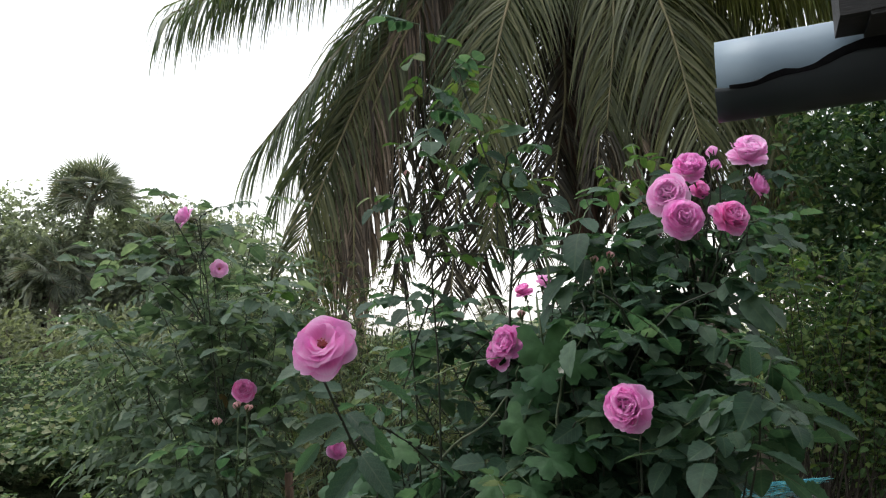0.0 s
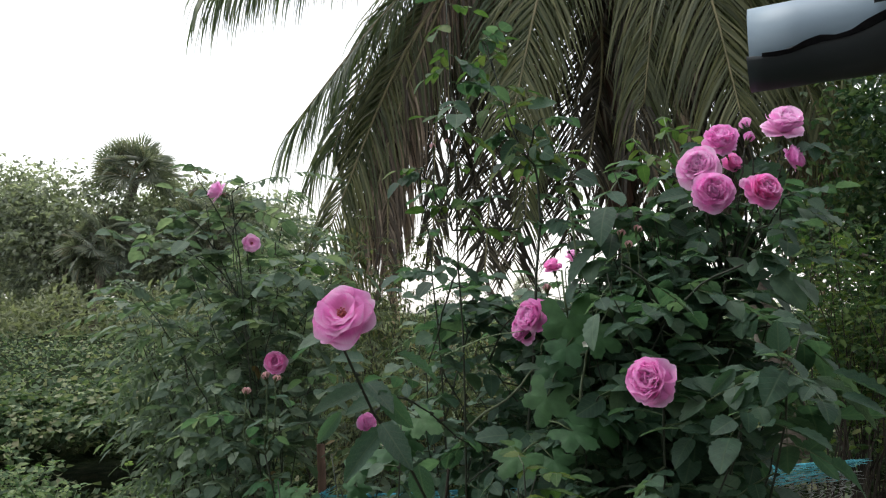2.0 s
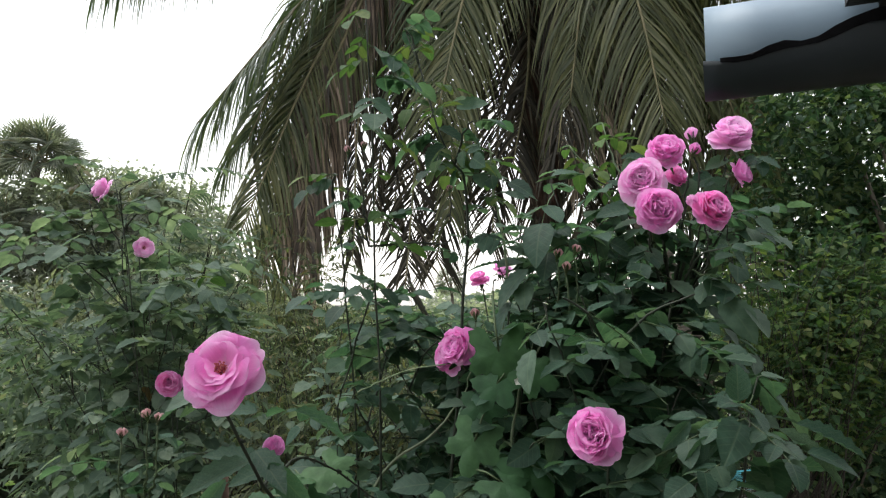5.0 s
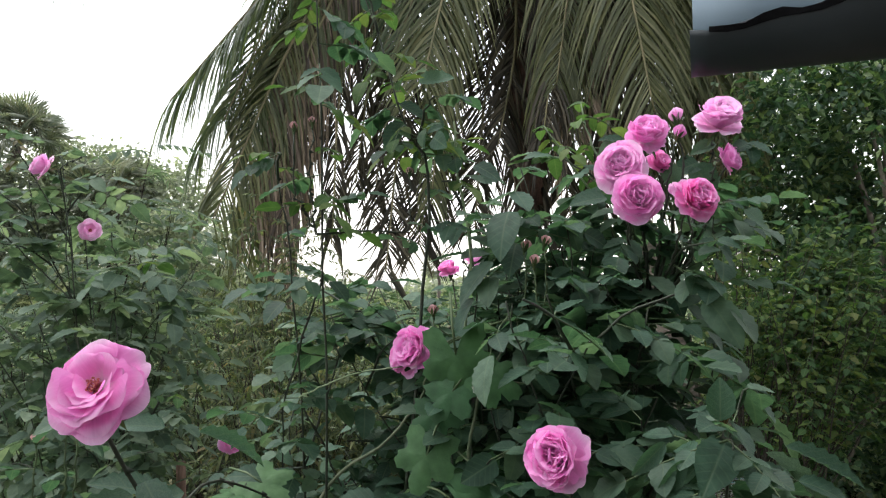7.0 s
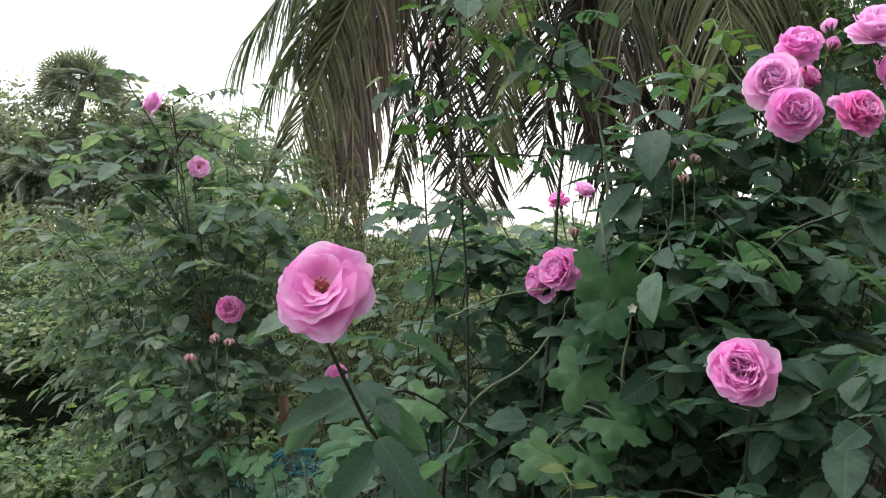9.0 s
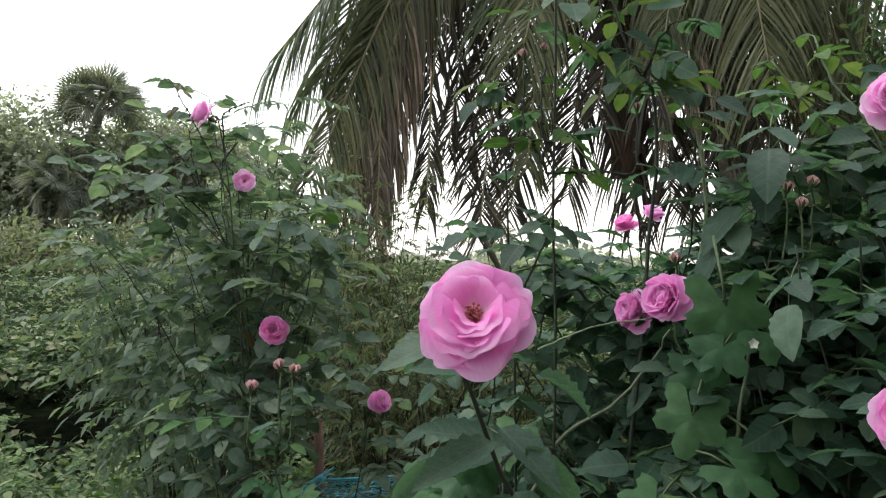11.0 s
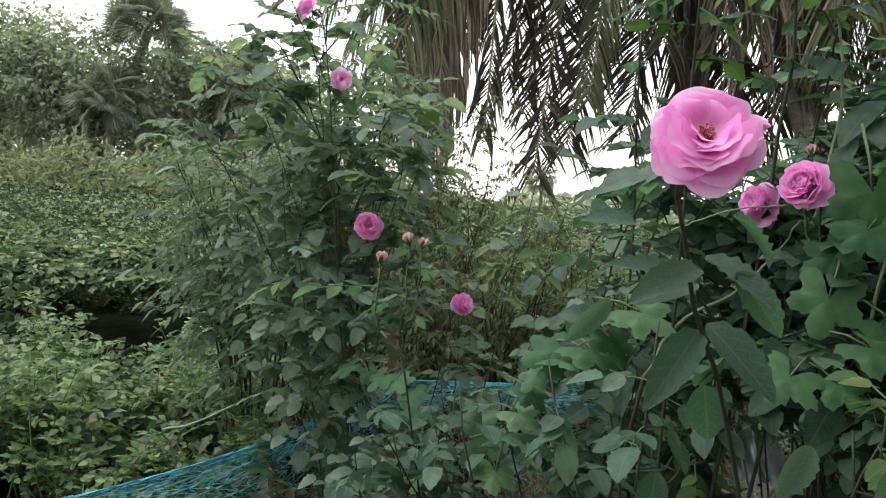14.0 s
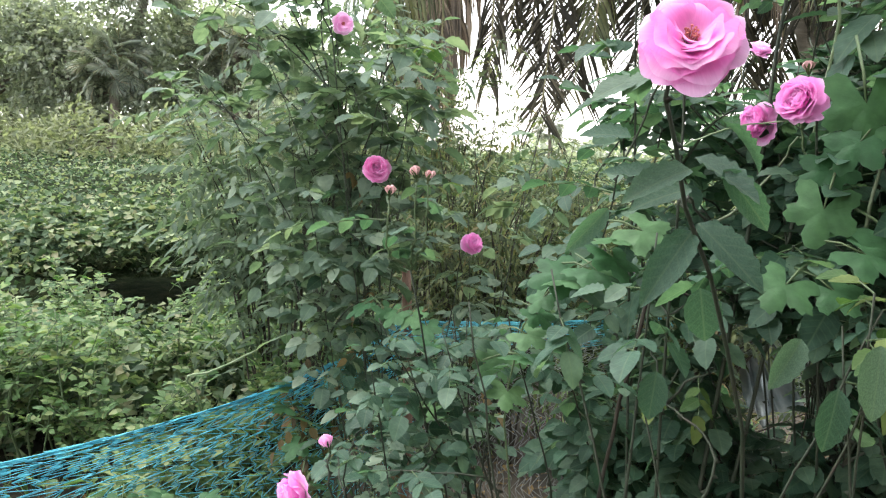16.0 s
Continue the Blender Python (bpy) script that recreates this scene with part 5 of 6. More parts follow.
# gourd vine through the roses
vine = thing("gourd_vine", "climbing gourd vine with bright lobed leaves", "vine")
vl = [cane(vine, [(0.2, 1.33, 1.22), (0.163, 1.25, 1.325), (0.175, 1.25, 1.446), (0.236, 1.3, 1.546)], 0.0036, 0.0014, VINE_STEM, name="vine_stem", thorns=False),
      cane(vine, [(-0.1, 1.39, 1.2), (-0.048, 1.4, 1.296), (0.027, 1.4, 1.35), (0.084, 1.4, 1.415), (0.1, 1.36, 1.47)], 0.0036, 0.0014, VINE_STEM, name="vine_stem", thorns=False),
      cane(vine, [(-0.1, 1.3, 0.02), (-0.3, 1.34, 0.8), (-0.3, 1.33, 1.15), (-0.16, 1.26, 1.31)], 0.0024, 0.001, GREEN_STEM, name="vine_stem", thorns=False),
      cane(vine, [(-0.2, 1.3, 0.02), (-0.45, 1.5, 0.7), (-0.5, 1.8, 1.0), (-0.7, 1.9, 1.05)], 0.0024, 0.0005, GREEN_STEM, name="vine_stem", thorns=False)]
cane(vine, [(-0.2, 1.5, 0.02), (-0.16, 1.45, 0.7), (-0.1, 1.39, 1.202)], 0.0036, 0.0034, SHADED_OLD_CANE, name="vine_stem", thorns=False)
cane(vine, [(0.35, 1.8, 0.02), (0.3, 1.65, 0.8), (0.2, 1.33, 1.222)], 0.0036, 0.0034, SHADED_OLD_CANE, name="vine_stem", thorns=False)
cane(vine, [(-0.1, 1.3, 1.44), (-0.02, 1.3, 1.476), (0.06, 1.3, 1.49)], 0.0013, 0.0011, PALE_STEM, name="tendril", thorns=False)
cane(vine, [(-1.5, 2.85, 0.02), (-1.43, 2.55, 0.5), (-1.36, 2.32, 0.665), (-1.267, 2.3, 0.7), (-1.155, 2.4, 0.75)], 0.0035, 0.003, PALE_STEM, name="vine_stem", thorns=False)
dress(vine, vl[2:], GOURD, 0.085, 0.5, (-0.9, 0.1), (0.75, 1.25), face=0.7)


def aim(base, tip, width, face):
    """The pose of a blade of unit length from its base to its tip, its upper side turned to face."""
    b, t = Vector(base), Vector(tip)
    y = (t - b).normalized()
    z = (Vector(face) - y * y.dot(Vector(face))).normalized()
    return Matrix.Translation(b) @ Matrix((y.cross(z), y, z)).transposed().to_4x4() @ Matrix.Diagonal((width, (t - b).length, (t - b).length, 1))


# broad gourd leaves that face the path
for at, size, way, face in (((0.137, 1.24, 1.535), 1.5, (0.15, -0.1, -1), (-0.3, -1, 0.5)), ((0.182, 1.235, 1.49), 1.1, (0.9, -0.2, -0.5), (-0.1, -1, 0.6)),
                            ((0.145, 1.235, 1.475), 1.15, (-0.6, -0.2, -0.8), (-0.4, -1, 0.4)), ((0.105, 1.24, 1.385), 1.3, (-0.3, -0.3, -0.9), (-0.2, -1, 0.7)),
                            ((0.177, 1.22, 1.345), 1.3, (0.5, -0.3, -0.6), (0, -1, 0.9)), ((0.128, 1.27, 1.43), 1.1, (-0.7, -0.1, -0.4), (-0.2, -1, 0.6)),
                            ((-0.234, 1.3, 1.25), 1.2, (-0.8, -0.3, -0.2), (0, -1, 1.2)), ((-0.153, 1.25, 1.33), 1.15, (0.7, -0.4, -0.3), (0, -1, 1.3)),
                            ((-0.2, 1.28, 1.26), 0.95, (0.5, -0.5, -0.5), (0, -1, 1.0)), ((0.13, 1.2, 1.32), 1.2, (0.6, -0.4, -0.3), (0, -1, 1.4)),
                            ((0.055, 1.2, 1.275), 1.2, (-0.5, -0.5, -0.4), (0, -1, 1.2)), ((0.1, 1.2, 1.27), 1.0, (0.5, -0.6, -0.5), (0, -1, 1.0)), ((-0.325, 1.45, 1.07), 1.2, (-0.6, -0.5, -0.4), (0, -1, 1.2))):
    part("leaf", random.choice(GOURD), vine, m=Matrix.Translation(at) @ aim((0, 0, 0), Vector(way).normalized(), 1.0, face) @ Matrix.Scale(size, 4))

pile = Pile()
for k in range(5):
    v, f = blade(0.008, 0.008, SHORT, 0.3, 0.1)
    pile.put(v, f, 0, Matrix.Translation((0.17, 1.222, 1.468)) @ Matrix.Rotation(1.5, 4, "X") @ Matrix.Rotation(k * 1.257, 4, "Z") @ Matrix.Rotation(0.5, 4, "X"))
part("vine_flower", pile.mesh("vine_flower", [WHITE_PETAL]), vine, "tiny whitish vine flower")

# gourd vine along the net
vine = thing("gourd_vine", "low gourd vine creeping over the blue net", "vine")
vl = [cane(vine, [(-0.72, 1.75, 0.02), (-0.85, 1.8, 0.3), (-1.05, 1.85, 0.5), (-1.3, 1.72, 0.56)], 0.0024, 0.0005, GREEN_STEM, name="vine_stem", thorns=False),
      cane(vine, [(-0.72, 1.75, 0.02), (-0.8, 1.9, 0.3), (-0.9, 2.1, 0.55), (-1.0, 2.2, 0.72)], 0.0024, 0.0005, GREEN_STEM, name="vine_stem", thorns=False),
      cane(vine, [(-0.72, 1.75, 0.02), (-0.95, 1.6, 0.2), (-1.2, 1.55, 0.32), (-1.5, 1.45, 0.4)], 0.0024, 0.0005, GREEN_STEM, name="vine_stem", thorns=False)]
dress(vine, vl, GOURD, 0.06, 0.2, (-0.7, 0.3), (0.9, 1.4), face=0.6)
dress(vine, vl[1:2], DRY_LEAVES, 0.04, 0.35, (-0.9, 0.2), (0.9, 1.4))

# pinnate shrub behind the left roses
shrub = thing("pinnate_shrub", "slender shrub with long drooping feathered leaves", "shrub")
base = (-1.25, 2.95, 0)
lines = wild_canes(shrub, base, tips_in(7, (-1.7, 2.6, 1.1), (-1.0, 3.2, 1.65)), 0.06, SHADED_OLD_CANE, 0.005)
lines += wild_canes(shrub, base, tips_in(9, (-1.05, 2.5, 1.6), (-0.65, 2.9, 2.12)), 0.1, SHADED_OLD_CANE, 0.009)
lines += wild_canes(shrub, base, tips_in(6, (-1.75, 2.6, 1.5), (-1.15, 3.1, 1.95)), 0.06, SHADED_OLD_CANE, 0.005)
dress(shrub, lines, FEATHER, 0.058, 0.4, (-0.35, 0.5), (0.8, 1.15), 200)

# narrow-leaved shrubs between the roses and the palm
for base, lo, hi, n, label in (((-0.55, 3.6, 0), (-1.0, 3.1, 0.6), (0.1, 4.1, 1.6), 76, "olive narrow-leaved shrub with thin brown stems"),
                               ((0.2, 3.2, 0), (-0.2, 2.8, 0.6), (0.9, 3.6, 1.45), 60, "dark narrow-leaved shrub behind the roses"),
                               ((2.0, 4.3, 0), (1.6, 3.7, 1.05), (2.7, 4.6, 2.1), 85, "yellow-green leafy shrub under the hedge tree"),
                               ((-1.0, 4.4, 0), (-1.8, 4.0, 0.8), (-0.3, 4.9, 2.2), 62, "loose green shrub at the foot of the palm")):
    shrub = thing("shrub", label, "shrub")
    lines = wild_canes(shrub, base, tips_in(n, lo, hi), 0.25, SHADED_OLD_CANE, 0.006)
    lime = "yellow" in label
    dress(shrub, lines, LIMES if lime else NARROW, 0.05, 0.55 if lime else 0.25, (-0.4, 0.6), (0.8, 1.3), 120)

# dry leaves and short grass on the soil
n = 5000
lx, ly = rng.uniform(-2.2, 2.2, n), rng.uniform(0.6, 4.4, n)
lz = 0.025 * np.sin(2.3 * lx + ly) * np.sin(1.9 * ly - lx) + 0.012 * np.sin(9 * lx) * np.sin(8 * ly) + rng.uniform(0.005, 0.02, n)
litter = new("leaf_litter", scatter("leaf_litter", np.stack([lx, ly, lz], -1), random_turns(n, -0.3, 0.3, 0.3), rng.uniform(0.025, 0.06, n), BROWN_LEAF, 1, 0.5))
tagged(litter, "dry brown leaves scattered on the soil", "leaf litter", kind="stuff")
n = 34000
gx, gy = rng.uniform(-9, 6, n), rng.uniform(-5, 4.6, n)
keep = (np.sin(2.1 * gx + 1) * np.sin(1.7 * gy + gx) > -0.25) & ((gx < -0.6) | (gx > 2.2) | (gy > 3.3) | (gy < -1.7)) & ~((np.abs(gx) < 2.2) & (gy > -1.7) & (gy < 1.0))
gx, gy = gx[keep], gy[keep]
grass = new("short_grass", scatter("short_grass", np.stack([gx, gy, 0 * gx - 0.01], -1), turns_of(rng.uniform(0, 6.28, len(gx)), rng.uniform(0.7, 1.5, len(gx)), rng.normal(0, 0.3, len(gx))), rng.uniform(0.05, 0.16, len(gx)), WEED_LEAF, 1, 0.12))
tagged(grass, "short green grass and herbs on the soil", "grass", kind="stuff")

# leafy weeds at the edge of the field
for k in range(70):
    x, y = random.uniform(-3.2, -0.95), random.uniform(2.25, 3.9)
    if y < 2.35 + (x + 3.4) * 0.12:
        y = random.uniform(2.6, 3.2)
    low = k >= 52
    if low:
        # a row close behind the net
        u = random.random()
        x, y = -2.3 + 1.3 * u + random.uniform(-0.15, 0.05), 1.35 + 1.1 * u + random.uniform(-0.05, 0.3)
    weed = thing("weed", "leafy green weed at the edge of the field", "weed", (x, y, 0), "field edge weeds")
    top = random.uniform(0.25, 0.5) if low else random.uniform(0.45, 0.72)
    lines = [cane(weed, [(0, 0, 0), (random.uniform(-0.08, 0.08), random.uniform(-0.08, 0.08), top * 0.6), (random.uniform(-0.2, 0.2), random.uniform(-0.2, 0.2), top * random.uniform(0.8, 1.1))], 0.004, 0.0015, GREEN_STEM, 8, "stem", False) for _ in range(4)]
    dress(weed, lines, WEEDS, 0.032, 0.3, (-0.2, 0.8), (0.5, 1.1), 12)

for job in JOBS:
    hang(*job)
before = random.getstate()
hang(cluster_bush, thicket, ROSE_LEAVES, 0.034, 0.35, (-0.5, 0.45), (0.75, 1.1), 20, 1.0, 0.5)
random.setstate(before)

# single large leaves that stand out
def single_leaf(seed):
    """One toothed blade of unit length and unit width."""
    pile, r = Pile(), random.Random(seed)
    pile.put(*swap(leaf_joint(1.0, 1.0, SAW_LONG, (0, 0, 0), 0.0, 0.0, 0.0, 0.22, r.uniform(0.08, 0.2))))
    return pile.mesh("leaf", [ROSE_LEAF])


SINGLE = [single_leaf(k) for k in range(3)]
for owner, base, tip, wide, face in (
        (big_bush, (-0.132, 0.9, 1.466), (-0.066, 0.95, 1.43), 0.026, (0.1, -0.7, 1)), (big_bush, (-0.165, 0.9, 1.405), (-0.24, 0.9, 1.418), 0.034, (0, -0.6, 1)),
        (big_bush, (-0.15, 0.92, 1.4), (-0.21, 0.9, 1.385), 0.036, (0, -0.8, 1)), (big_bush, (-0.2, 1.0, 1.45), (-0.255, 1.0, 1.457), 0.032, (0, -0.8, 1)),
        (big_bush, (-0.145, 0.83, 1.421), (-0.098, 0.83, 1.37), 0.032, (-0.3, -1, 0.5)), (big_bush, (-0.113, 1.0, 1.288), (-0.101, 1.0, 1.225), 0.05, (-0.2, -1, 0.4)),
        (big_bush, (-0.152, 1.0, 1.19), (-0.157, 1.0, 1.13), 0.04, (-0.2, -1, 0.5)), (big_bush, (-0.225, 0.95, 1.375), (-0.265, 0.95, 1.325), 0.026, (0.5, -1, 0.6)),
        (big_bush, (-0.165, 0.85, 1.43), (-0.12, 0.8, 1.4), 0.034, (0.2, -0.8, 1)), (big_bush, (-0.17, 0.84, 1.42), (-0.23, 0.8, 1.4), 0.036, (-0.1, -0.8, 1)),
        (big_bush, (-0.15, 0.88, 1.37), (-0.1, 0.83, 1.32), 0.04, (0.1, -1, 0.6)), (big_bush, (-0.15, 0.9, 1.36), (-0.2, 0.85, 1.3), 0.042, (-0.2, -1, 0.5)),
        (cluster_bush, (0.0, 0.9, 1.215), (-0.006, 0.9, 1.145), 0.036, (-0.2, -1, 0.3)), (cluster_bush, (0.014, 0.86, 1.27), (0.01, 0.85, 1.2), 0.04, (-0.3, -1, 0.2)),
        (cluster_bush, (-0.02, 0.95, 1.25), (-0.05, 0.93, 1.2), 0.036, (0.2, -1, 0.6)),
        (cluster_bush, (0.513, 1.0, 1.437), (0.6, 0.98, 1.4), 0.034, (0.2, -0.7, 1)), (cluster_bush, (0.49, 1.0, 1.43), (0.57, 0.97, 1.365), 0.03, (-0.2, -0.7, 1)),
        (cluster_bush, (0.437, 1.0, 1.465), (0.437, 1.0, 1.515), 0.04, (-0.3, -1, 0)), (cluster_bush, (0.372, 1.0, 1.44), (0.335, 1.0, 1.4), 0.024, (0.4, -1, 0.7)),
        (cluster_bush, (0.395, 1.0, 1.42), (0.362, 1.0, 1.37), 0.028, (0.4, -1, 0.7)), (cluster_bush, (0.455, 1.03, 1.44), (0.42, 0.99, 1.425), 0.03, (0, -0.6, 1)),
        (cluster_bush, (0.674, 1.440, 1.886), (0.712, 1.420, 1.865), 0.04, (0.1, -0.7, 1)), (cluster_bush, (0.676, 1.440, 1.886), (0.641, 1.420, 1.870), 0.038, (-0.2, -0.9, 0.7)),
        (cluster_bush, (0.674, 1.430, 1.878), (0.674, 1.410, 1.847), 0.036, (0.2, -1, 0.3)), (cluster_bush, (0.626, 1.470, 1.892), (0.574, 1.450, 1.867), 0.034, (-0.1, -0.9, 0.5)),
        (cluster_bush, (0.599, 1.480, 1.856), (0.551, 1.460, 1.838), 0.05, (0, -0.9, 0.5)), (cluster_bush, (0.584, 1.470, 1.849), (0.621, 1.450, 1.797), 0.07, (0, -1, 0.4)),
        (cluster_bush, (0.452, 1.440, 1.881), (0.400, 1.420, 1.888), 0.03, (-0.1, -0.8, 0.8)), (cluster_bush, (0.424, 1.430, 1.882), (0.397, 1.410, 1.854), 0.026, (0, -1, 0.3)),
        (cluster_bush, (0.617, 1.400, 1.774), (0.641, 1.380, 1.763), 0.026, (0.1, -0.8, 0.8)), (cluster_bush, (0.651, 1.400, 1.762), (0.672, 1.380, 1.735), 0.04, (0.1, -0.9, 0.6)),
        (cluster_bush, (0.633, 1.390, 1.723), (0.673, 1.370, 1.695), 0.032, (0.1, -0.8, 0.8)), (cluster_bush, (0.608, 1.390, 1.722), (0.564, 1.370, 1.706), 0.034, (-0.1, -0.8, 0.8)),
        (cluster_bush, (0.534, 1.460, 1.849), (0.543, 1.440, 1.798), 0.05, (0, -1, 0.4)), (cluster_bush, (0.411, 1.420, 1.778), (0.344, 1.400, 1.770), 0.05, (0, -0.8, 0.8)),
        (tall_bush, (0.075, 1.47, 1.99), (0.14, 1.47, 2.01), 0.045, (0, -1, 0.6)), (tall_bush, (0.05, 1.47, 1.915), (0.012, 1.46, 1.87), 0.05, (-0.2, -1, 0.5)),
        (tall_bush, (-0.02, 1.5, 2.13), (-0.015, 1.5, 2.18), 0.05, (0, -1, 0.3)), (tall_bush, (0.04, 1.47, 1.95), (0.09, 1.45, 1.925), 0.035, (0, -0.8, 0.8))):
    part("leaf", SINGLE[int(wide * 1000) % 3], owner, m=aim(base, tip, 0.82 * wide, face))

# leafy side shoots of the flower head
for way in (((0.637, 1.460, 1.835), (0.675, 1.440, 1.886)), ((0.525, 1.460, 1.765), (0.484, 1.470, 1.842), (0.445, 1.440, 1.884)), ((0.591, 1.420, 1.733), (0.617, 1.400, 1.774), (0.653, 1.400, 1.762)), ((0.590, 1.420, 1.716), (0.635, 1.390, 1.723))):
    cane(cluster_bush, [HEAD, *way], 0.0025, 0.0012)

# ---- net fence ----
NET_TOP = [(-2.1, 1.15, 0.66), (-1.526, 1.6, 0.665), (-1.158, 1.98, 0.69), (-0.9, 2.3, 0.74), (-0.68, 2.6, 0.85)]
NET_BACK = [(-0.68, 2.6, 0.83), (-0.22, 2.9, 0.79), (0.6, 3.2, 0.8), (1.6, 3.4, 0.85)]
fence = thing("net_fence", "sagging blue fishing net tied to wooden stakes", "fence")


def net_panel(top_points, cols, rows, drop, label, hem, body=NET_TEAL):
    top = smooth_line(top_points, cols + 1)
    grid = []
    for r in range(rows + 1):
        g = r / rows
        row = []
        for c, p in enumerate(top):
            q = p.copy()
            q.z = p.z * (1 - drop * g ** 2.1) + 0.004 * math.sin(c * 0.9 + r * 2.1)
            q.y += 0.05 * math.sin(c * 0.35 + g * 4) * g
            q += (0.5 * (r % 2) + 0.8 * math.sin(r * 0.23)) * ((top[c + 1] - p) if c < cols else (p - top[c - 1]))
            q.x += 0.006 * math.sin(c * 1.3 + r * 1.7)
            row.append(q)
        grid.append(row)
    upper, lower = Pile(), Pile()
    for r in range(rows):
        pile = upper if r < rows * 0.45 else lower
        for c in range(cols):
            ends = (grid[r + 1][c], grid[r + 1][c + 1 if r % 2 == 0 else max(c - 1, 0)])
            for e in ends:
                v, f = tube([grid[r][c], e], 0.0012, 0.0012, 3, False)
                pile.put(v, f)
    part("net_hem", upper.mesh("net_hem", [hem]), fence, label, kind="stuff")
    part("net_mesh", lower.mesh("net_mesh", [body]), fence, kind="stuff")
    v, f = tube(top, 0.0022, 0.0022, 5)
    part("rope", raw_mesh("rope", v, f, NET_BLUE if body == NET_TEAL else body), fence)


net_panel(NET_TOP, 36, 40, 0.93, "bunched bright blue net edge", NET_BLUE)
net_panel(NET_BACK, 50, 24, 0.12, "faded blue net edge", NET_TEAL)
net_panel([(x, y + 0.04, z - 0.06) for x, y, z in NET_BACK], 64, 30, 0.97, "slack grey net hanging to the ground", NET_GREY, NET_GREY)
for x, y, h in ((-0.69, 2.61, 1.02), (-2.05, 1.17, 0.75), (1.0, 3.28, 0.95)):
    line = smooth_line([(x, y, -0.02), (x + 0.01, y, h * 0.5), (x - 0.015, y + 0.01, h)], 7)
    v, f = tube(line, 0.02, 0.016, 8)
    part("stake", raw_mesh("stake", v, f, POST_WOOD), fence, "reddish brown wooden stake")

# ---- drain pipe under the eave ----
pipe = thing("drain_pipe", "grey plastic drain pipe with a torn black lower shell", "pipe")
P0, PD = Vector((0.465, 1.155, 1.995)), Vector((0.93, -0.37, 0.02)).normalized()
P1 = P0 + PD * 1.56
PU = (UP - UP.dot(PD) * PD).normalized()
PS = PD.cross(PU)


def shell(radius, thick, start, stop, n, wavy=None, at=P0, to=P1, both=False):
    """A curved sheet round the pipe's axis between two angles, with thickness."""
    verts, faces, m = [], [], 26
    for i in range(n + 1):
        for j in range(m + 1):
            a0 = start + (wavy(i / n) if wavy else 0)
            a1 = stop + (TEAR(i / n) if both else 0)
            a = a0 + (a1 - a0) * j / m
            c = at.lerp(to, i / n)
            d = PU * math.cos(a) + PS * math.sin(a)
            verts += [c + d * radius, c + d * (radius - thick)]
    w = 2 * (m + 1)
    for i in range(n):
        for j in range(m):
            a = i * w + 2 * j
            faces += [(a, a + 2, a + w + 2, a + w), (a + 1, a + w + 1, a + w + 3, a + 3)]
        a = i * w
        faces += [(a, a + w, a + w + 1, a + 1), (a + 2 * m, a + 2 * m + 1, a + w + 2 * m + 1, a + w + 2 * m)]
    for j in range(m):
        a, b = 2 * j, n * w + 2 * j
        faces += [(a, a + 1, a + 3, a + 2), (b, b + 2, b + 3, b + 1)]
    return raw_mesh("shell", verts, faces, PVC if radius < 0.072 else BLACK_SHELL)


def TEAR(s):
    return radians(-30 * min(1, s * 4.2) + 4 * math.sin(s * 34) + 2.5 * math.sin(s * 87))


part("pipe_body", shell(0.071, 0.004, 0, 2 * math.pi, 20), pipe)
part("lower_shell", shell(0.0755, 0.0035, radians(117), radians(262), 60, TEAR, P0 - PD * 0.004, P1), pipe, "torn black lower shell")
# Black strip along the tear paints the dark gap under the torn edge.
lip = part("torn_lip", shell(0.0768, 0.003, radians(117), radians(120), 70, lambda s: TEAR(s) - radians(9 * min(1, s * 9) + 2.5 * math.sin(s * 55) + 2 * math.sin(s * 131 + 1)), P0 + PD * 0.02, P1, True), pipe, "ragged torn edge, its shaded gap painted black")
lip.data.materials[0] = TORN_GAP
eave = thing("eave_board", "dark weathered eave board hanging under the roof edge", "board")
bm = bmesh.new()
bmesh.ops.create_cube(bm, size=1)
bmesh.ops.bevel(bm, geom=bm.edges[:], offset=0.03, segments=2, affect="EDGES")
me = bpy.data.meshes.new("board")
bm.to_mesh(me)
bm.free()
me.materials.append(EAVE)
mid = P0 + PD * 0.865 + PU * 0.122 + PS * 0.135
part("board", me, eave, m=Matrix.Translation(mid) @ Matrix((PD, -PS, PU)).transposed().to_4x4() @ Matrix.Diagonal((1.36, 0.1, 0.236, 1)))
wall = new("wall_house", me.copy())
wall.data.materials.clear()
wall.data.materials.append(PLASTER)
# Unseen wall, added behind the path to keep sky light off the roses.
shade_wall = new("wall_back", wall.data)
shade_wall.matrix_basis = pose(0.65, -1.5, 1.4) @ Matrix.Diagonal((2.5, 0.24, 2.9, 1))
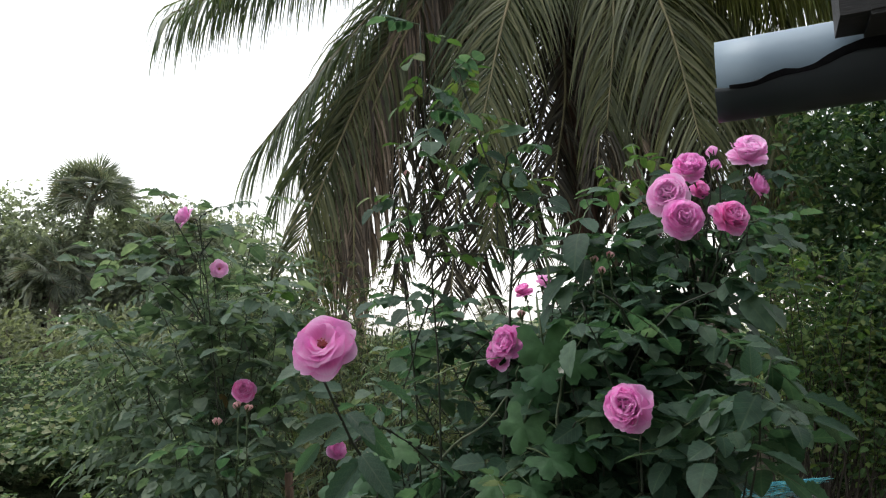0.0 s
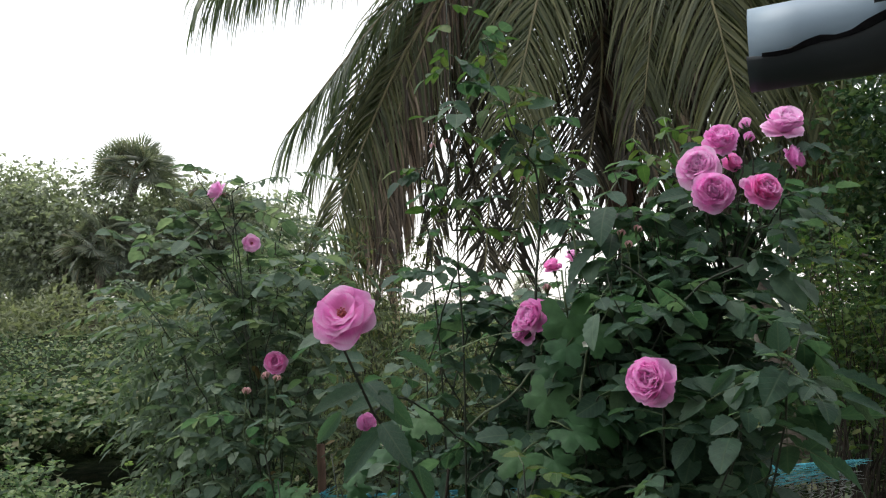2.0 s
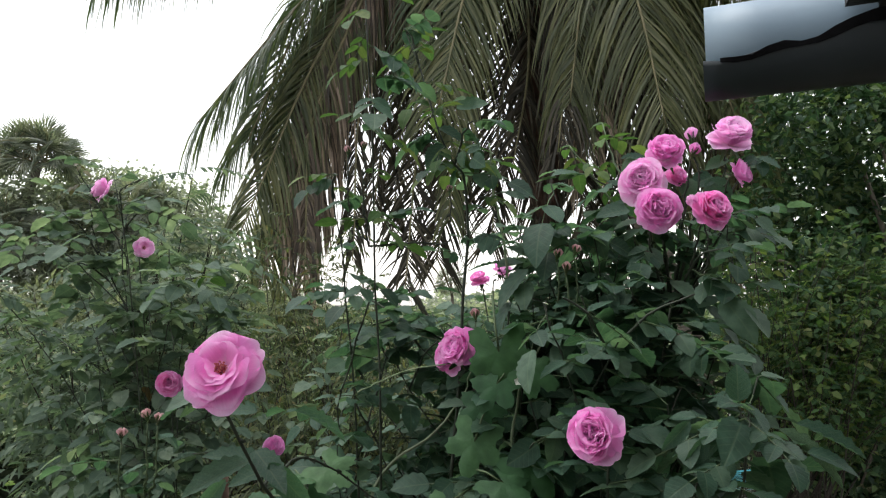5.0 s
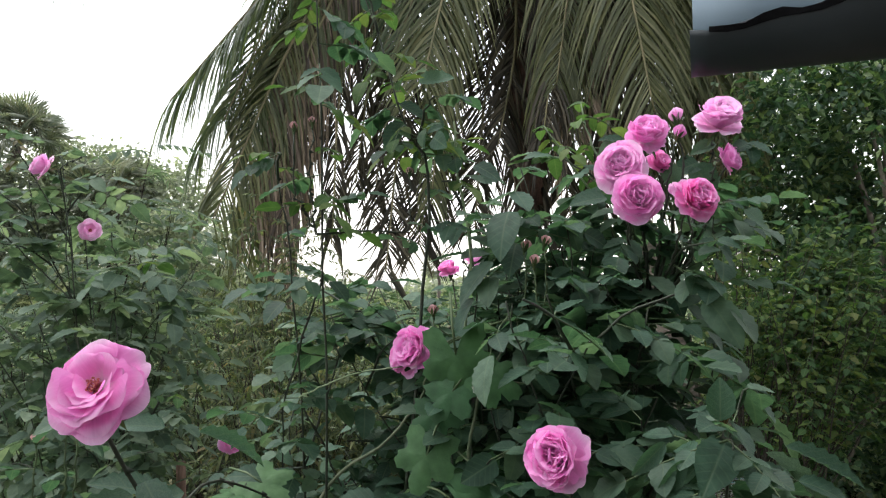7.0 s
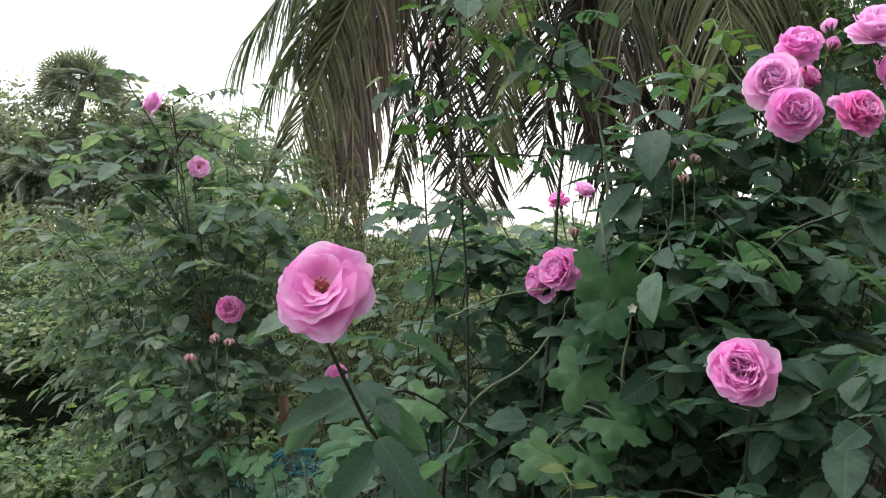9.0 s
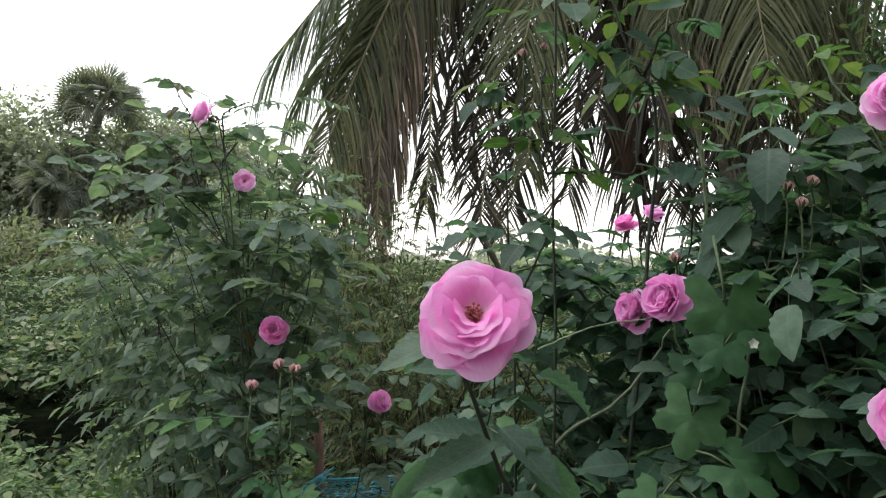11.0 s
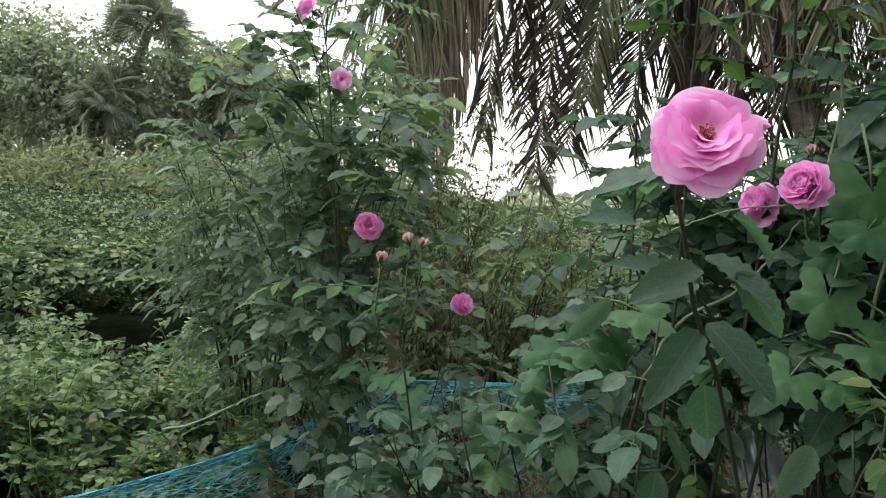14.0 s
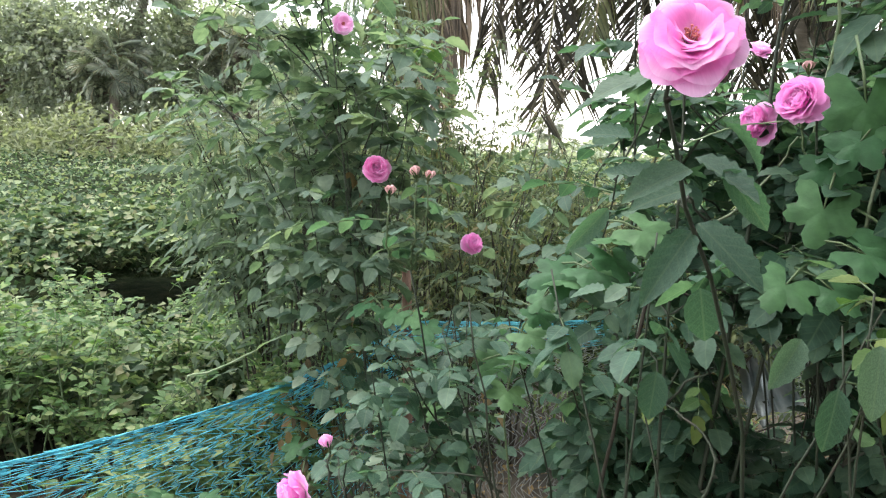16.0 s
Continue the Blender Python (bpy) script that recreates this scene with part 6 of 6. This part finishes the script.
tagged(shade_wall, "unseen plain wall behind the path, added to shade the roses", "wall", kind="structure")
wall.matrix_basis = pose(2.03, -1.2, 1.4) @ Matrix.Diagonal((0.24, 4.2, 2.9, 1))
tagged(wall, "plain plastered house wall", "wall", kind="structure")

# ---- unseen roof over the house side, added to shade the near bushes ----
pile = Pile()
for a0, a1, b0 in ((0.3, 2.6, -0.04), (-1.3, 0.3, 0.8)):
    verts = []
    for along, back in ((a0, b0), (a1, b0), (a1, 2.6), (a0, 2.6)):
        q = P0 + PD * along + PS * back
        verts += [Vector((q.x, q.y, 2.235 + 0.25 * max(0, back))), Vector((q.x, q.y, 2.265 + 0.25 * max(0, back)))]
    pile.put(verts, [(0, 2, 4, 6), (7, 5, 3, 1), (0, 1, 3, 2), (2, 3, 5, 4), (4, 5, 7, 6), (6, 7, 1, 0)])
roof = new("roof_shade", pile.mesh("roof_shade", [EAVE], False))
tagged(roof, "dark sheet roof of the house, unseen, added to shade the roses", "roof", kind="structure")

# ---- stone post beyond the roses ----
post = thing("stone_post", "short grey weathered stone post in the grass", "post")
line = smooth_line([(2.89, 6.8, -0.03), (2.9, 6.8, 0.35), (2.89, 6.8, 0.65)], 6)
v, f = tube(line, 0.12, 0.105, 8)
part("shaft", raw_mesh("shaft", v, f, STONE), post)

# ---- torn plastic sheet caught on the back net ----
n = 31
verts = []
for j in range(n):
    for i in range(n):
        u, v = i / (n - 1), j / (n - 1)
        wide = 0.1 + 0.16 * v
        verts.append((0.63 + (u - 0.5) * wide + 0.12 * v, 3.15 - 0.05 * v + 0.03 * math.sin(9 * u + 3 * v) + 0.014 * math.sin(23 * u + 4 * v) + 0.008 * math.sin(47 * u - 9 * v), 0.78 - 0.36 * v + 0.02 * math.sin(7 * u + 2) + 0.03 * v * math.sin(17 * u)))
faces = [(j * n + i, j * n + i + 1, j * n + n + i + 1, j * n + n + i) for j in range(n - 1) for i in range(n - 1)]
sheet = thing("plastic_sheet", "crumpled clouded plastic sheet hanging on the net", "plastic sheet")
part("sheet", raw_mesh("sheet", verts, faces, PLASTIC), sheet)
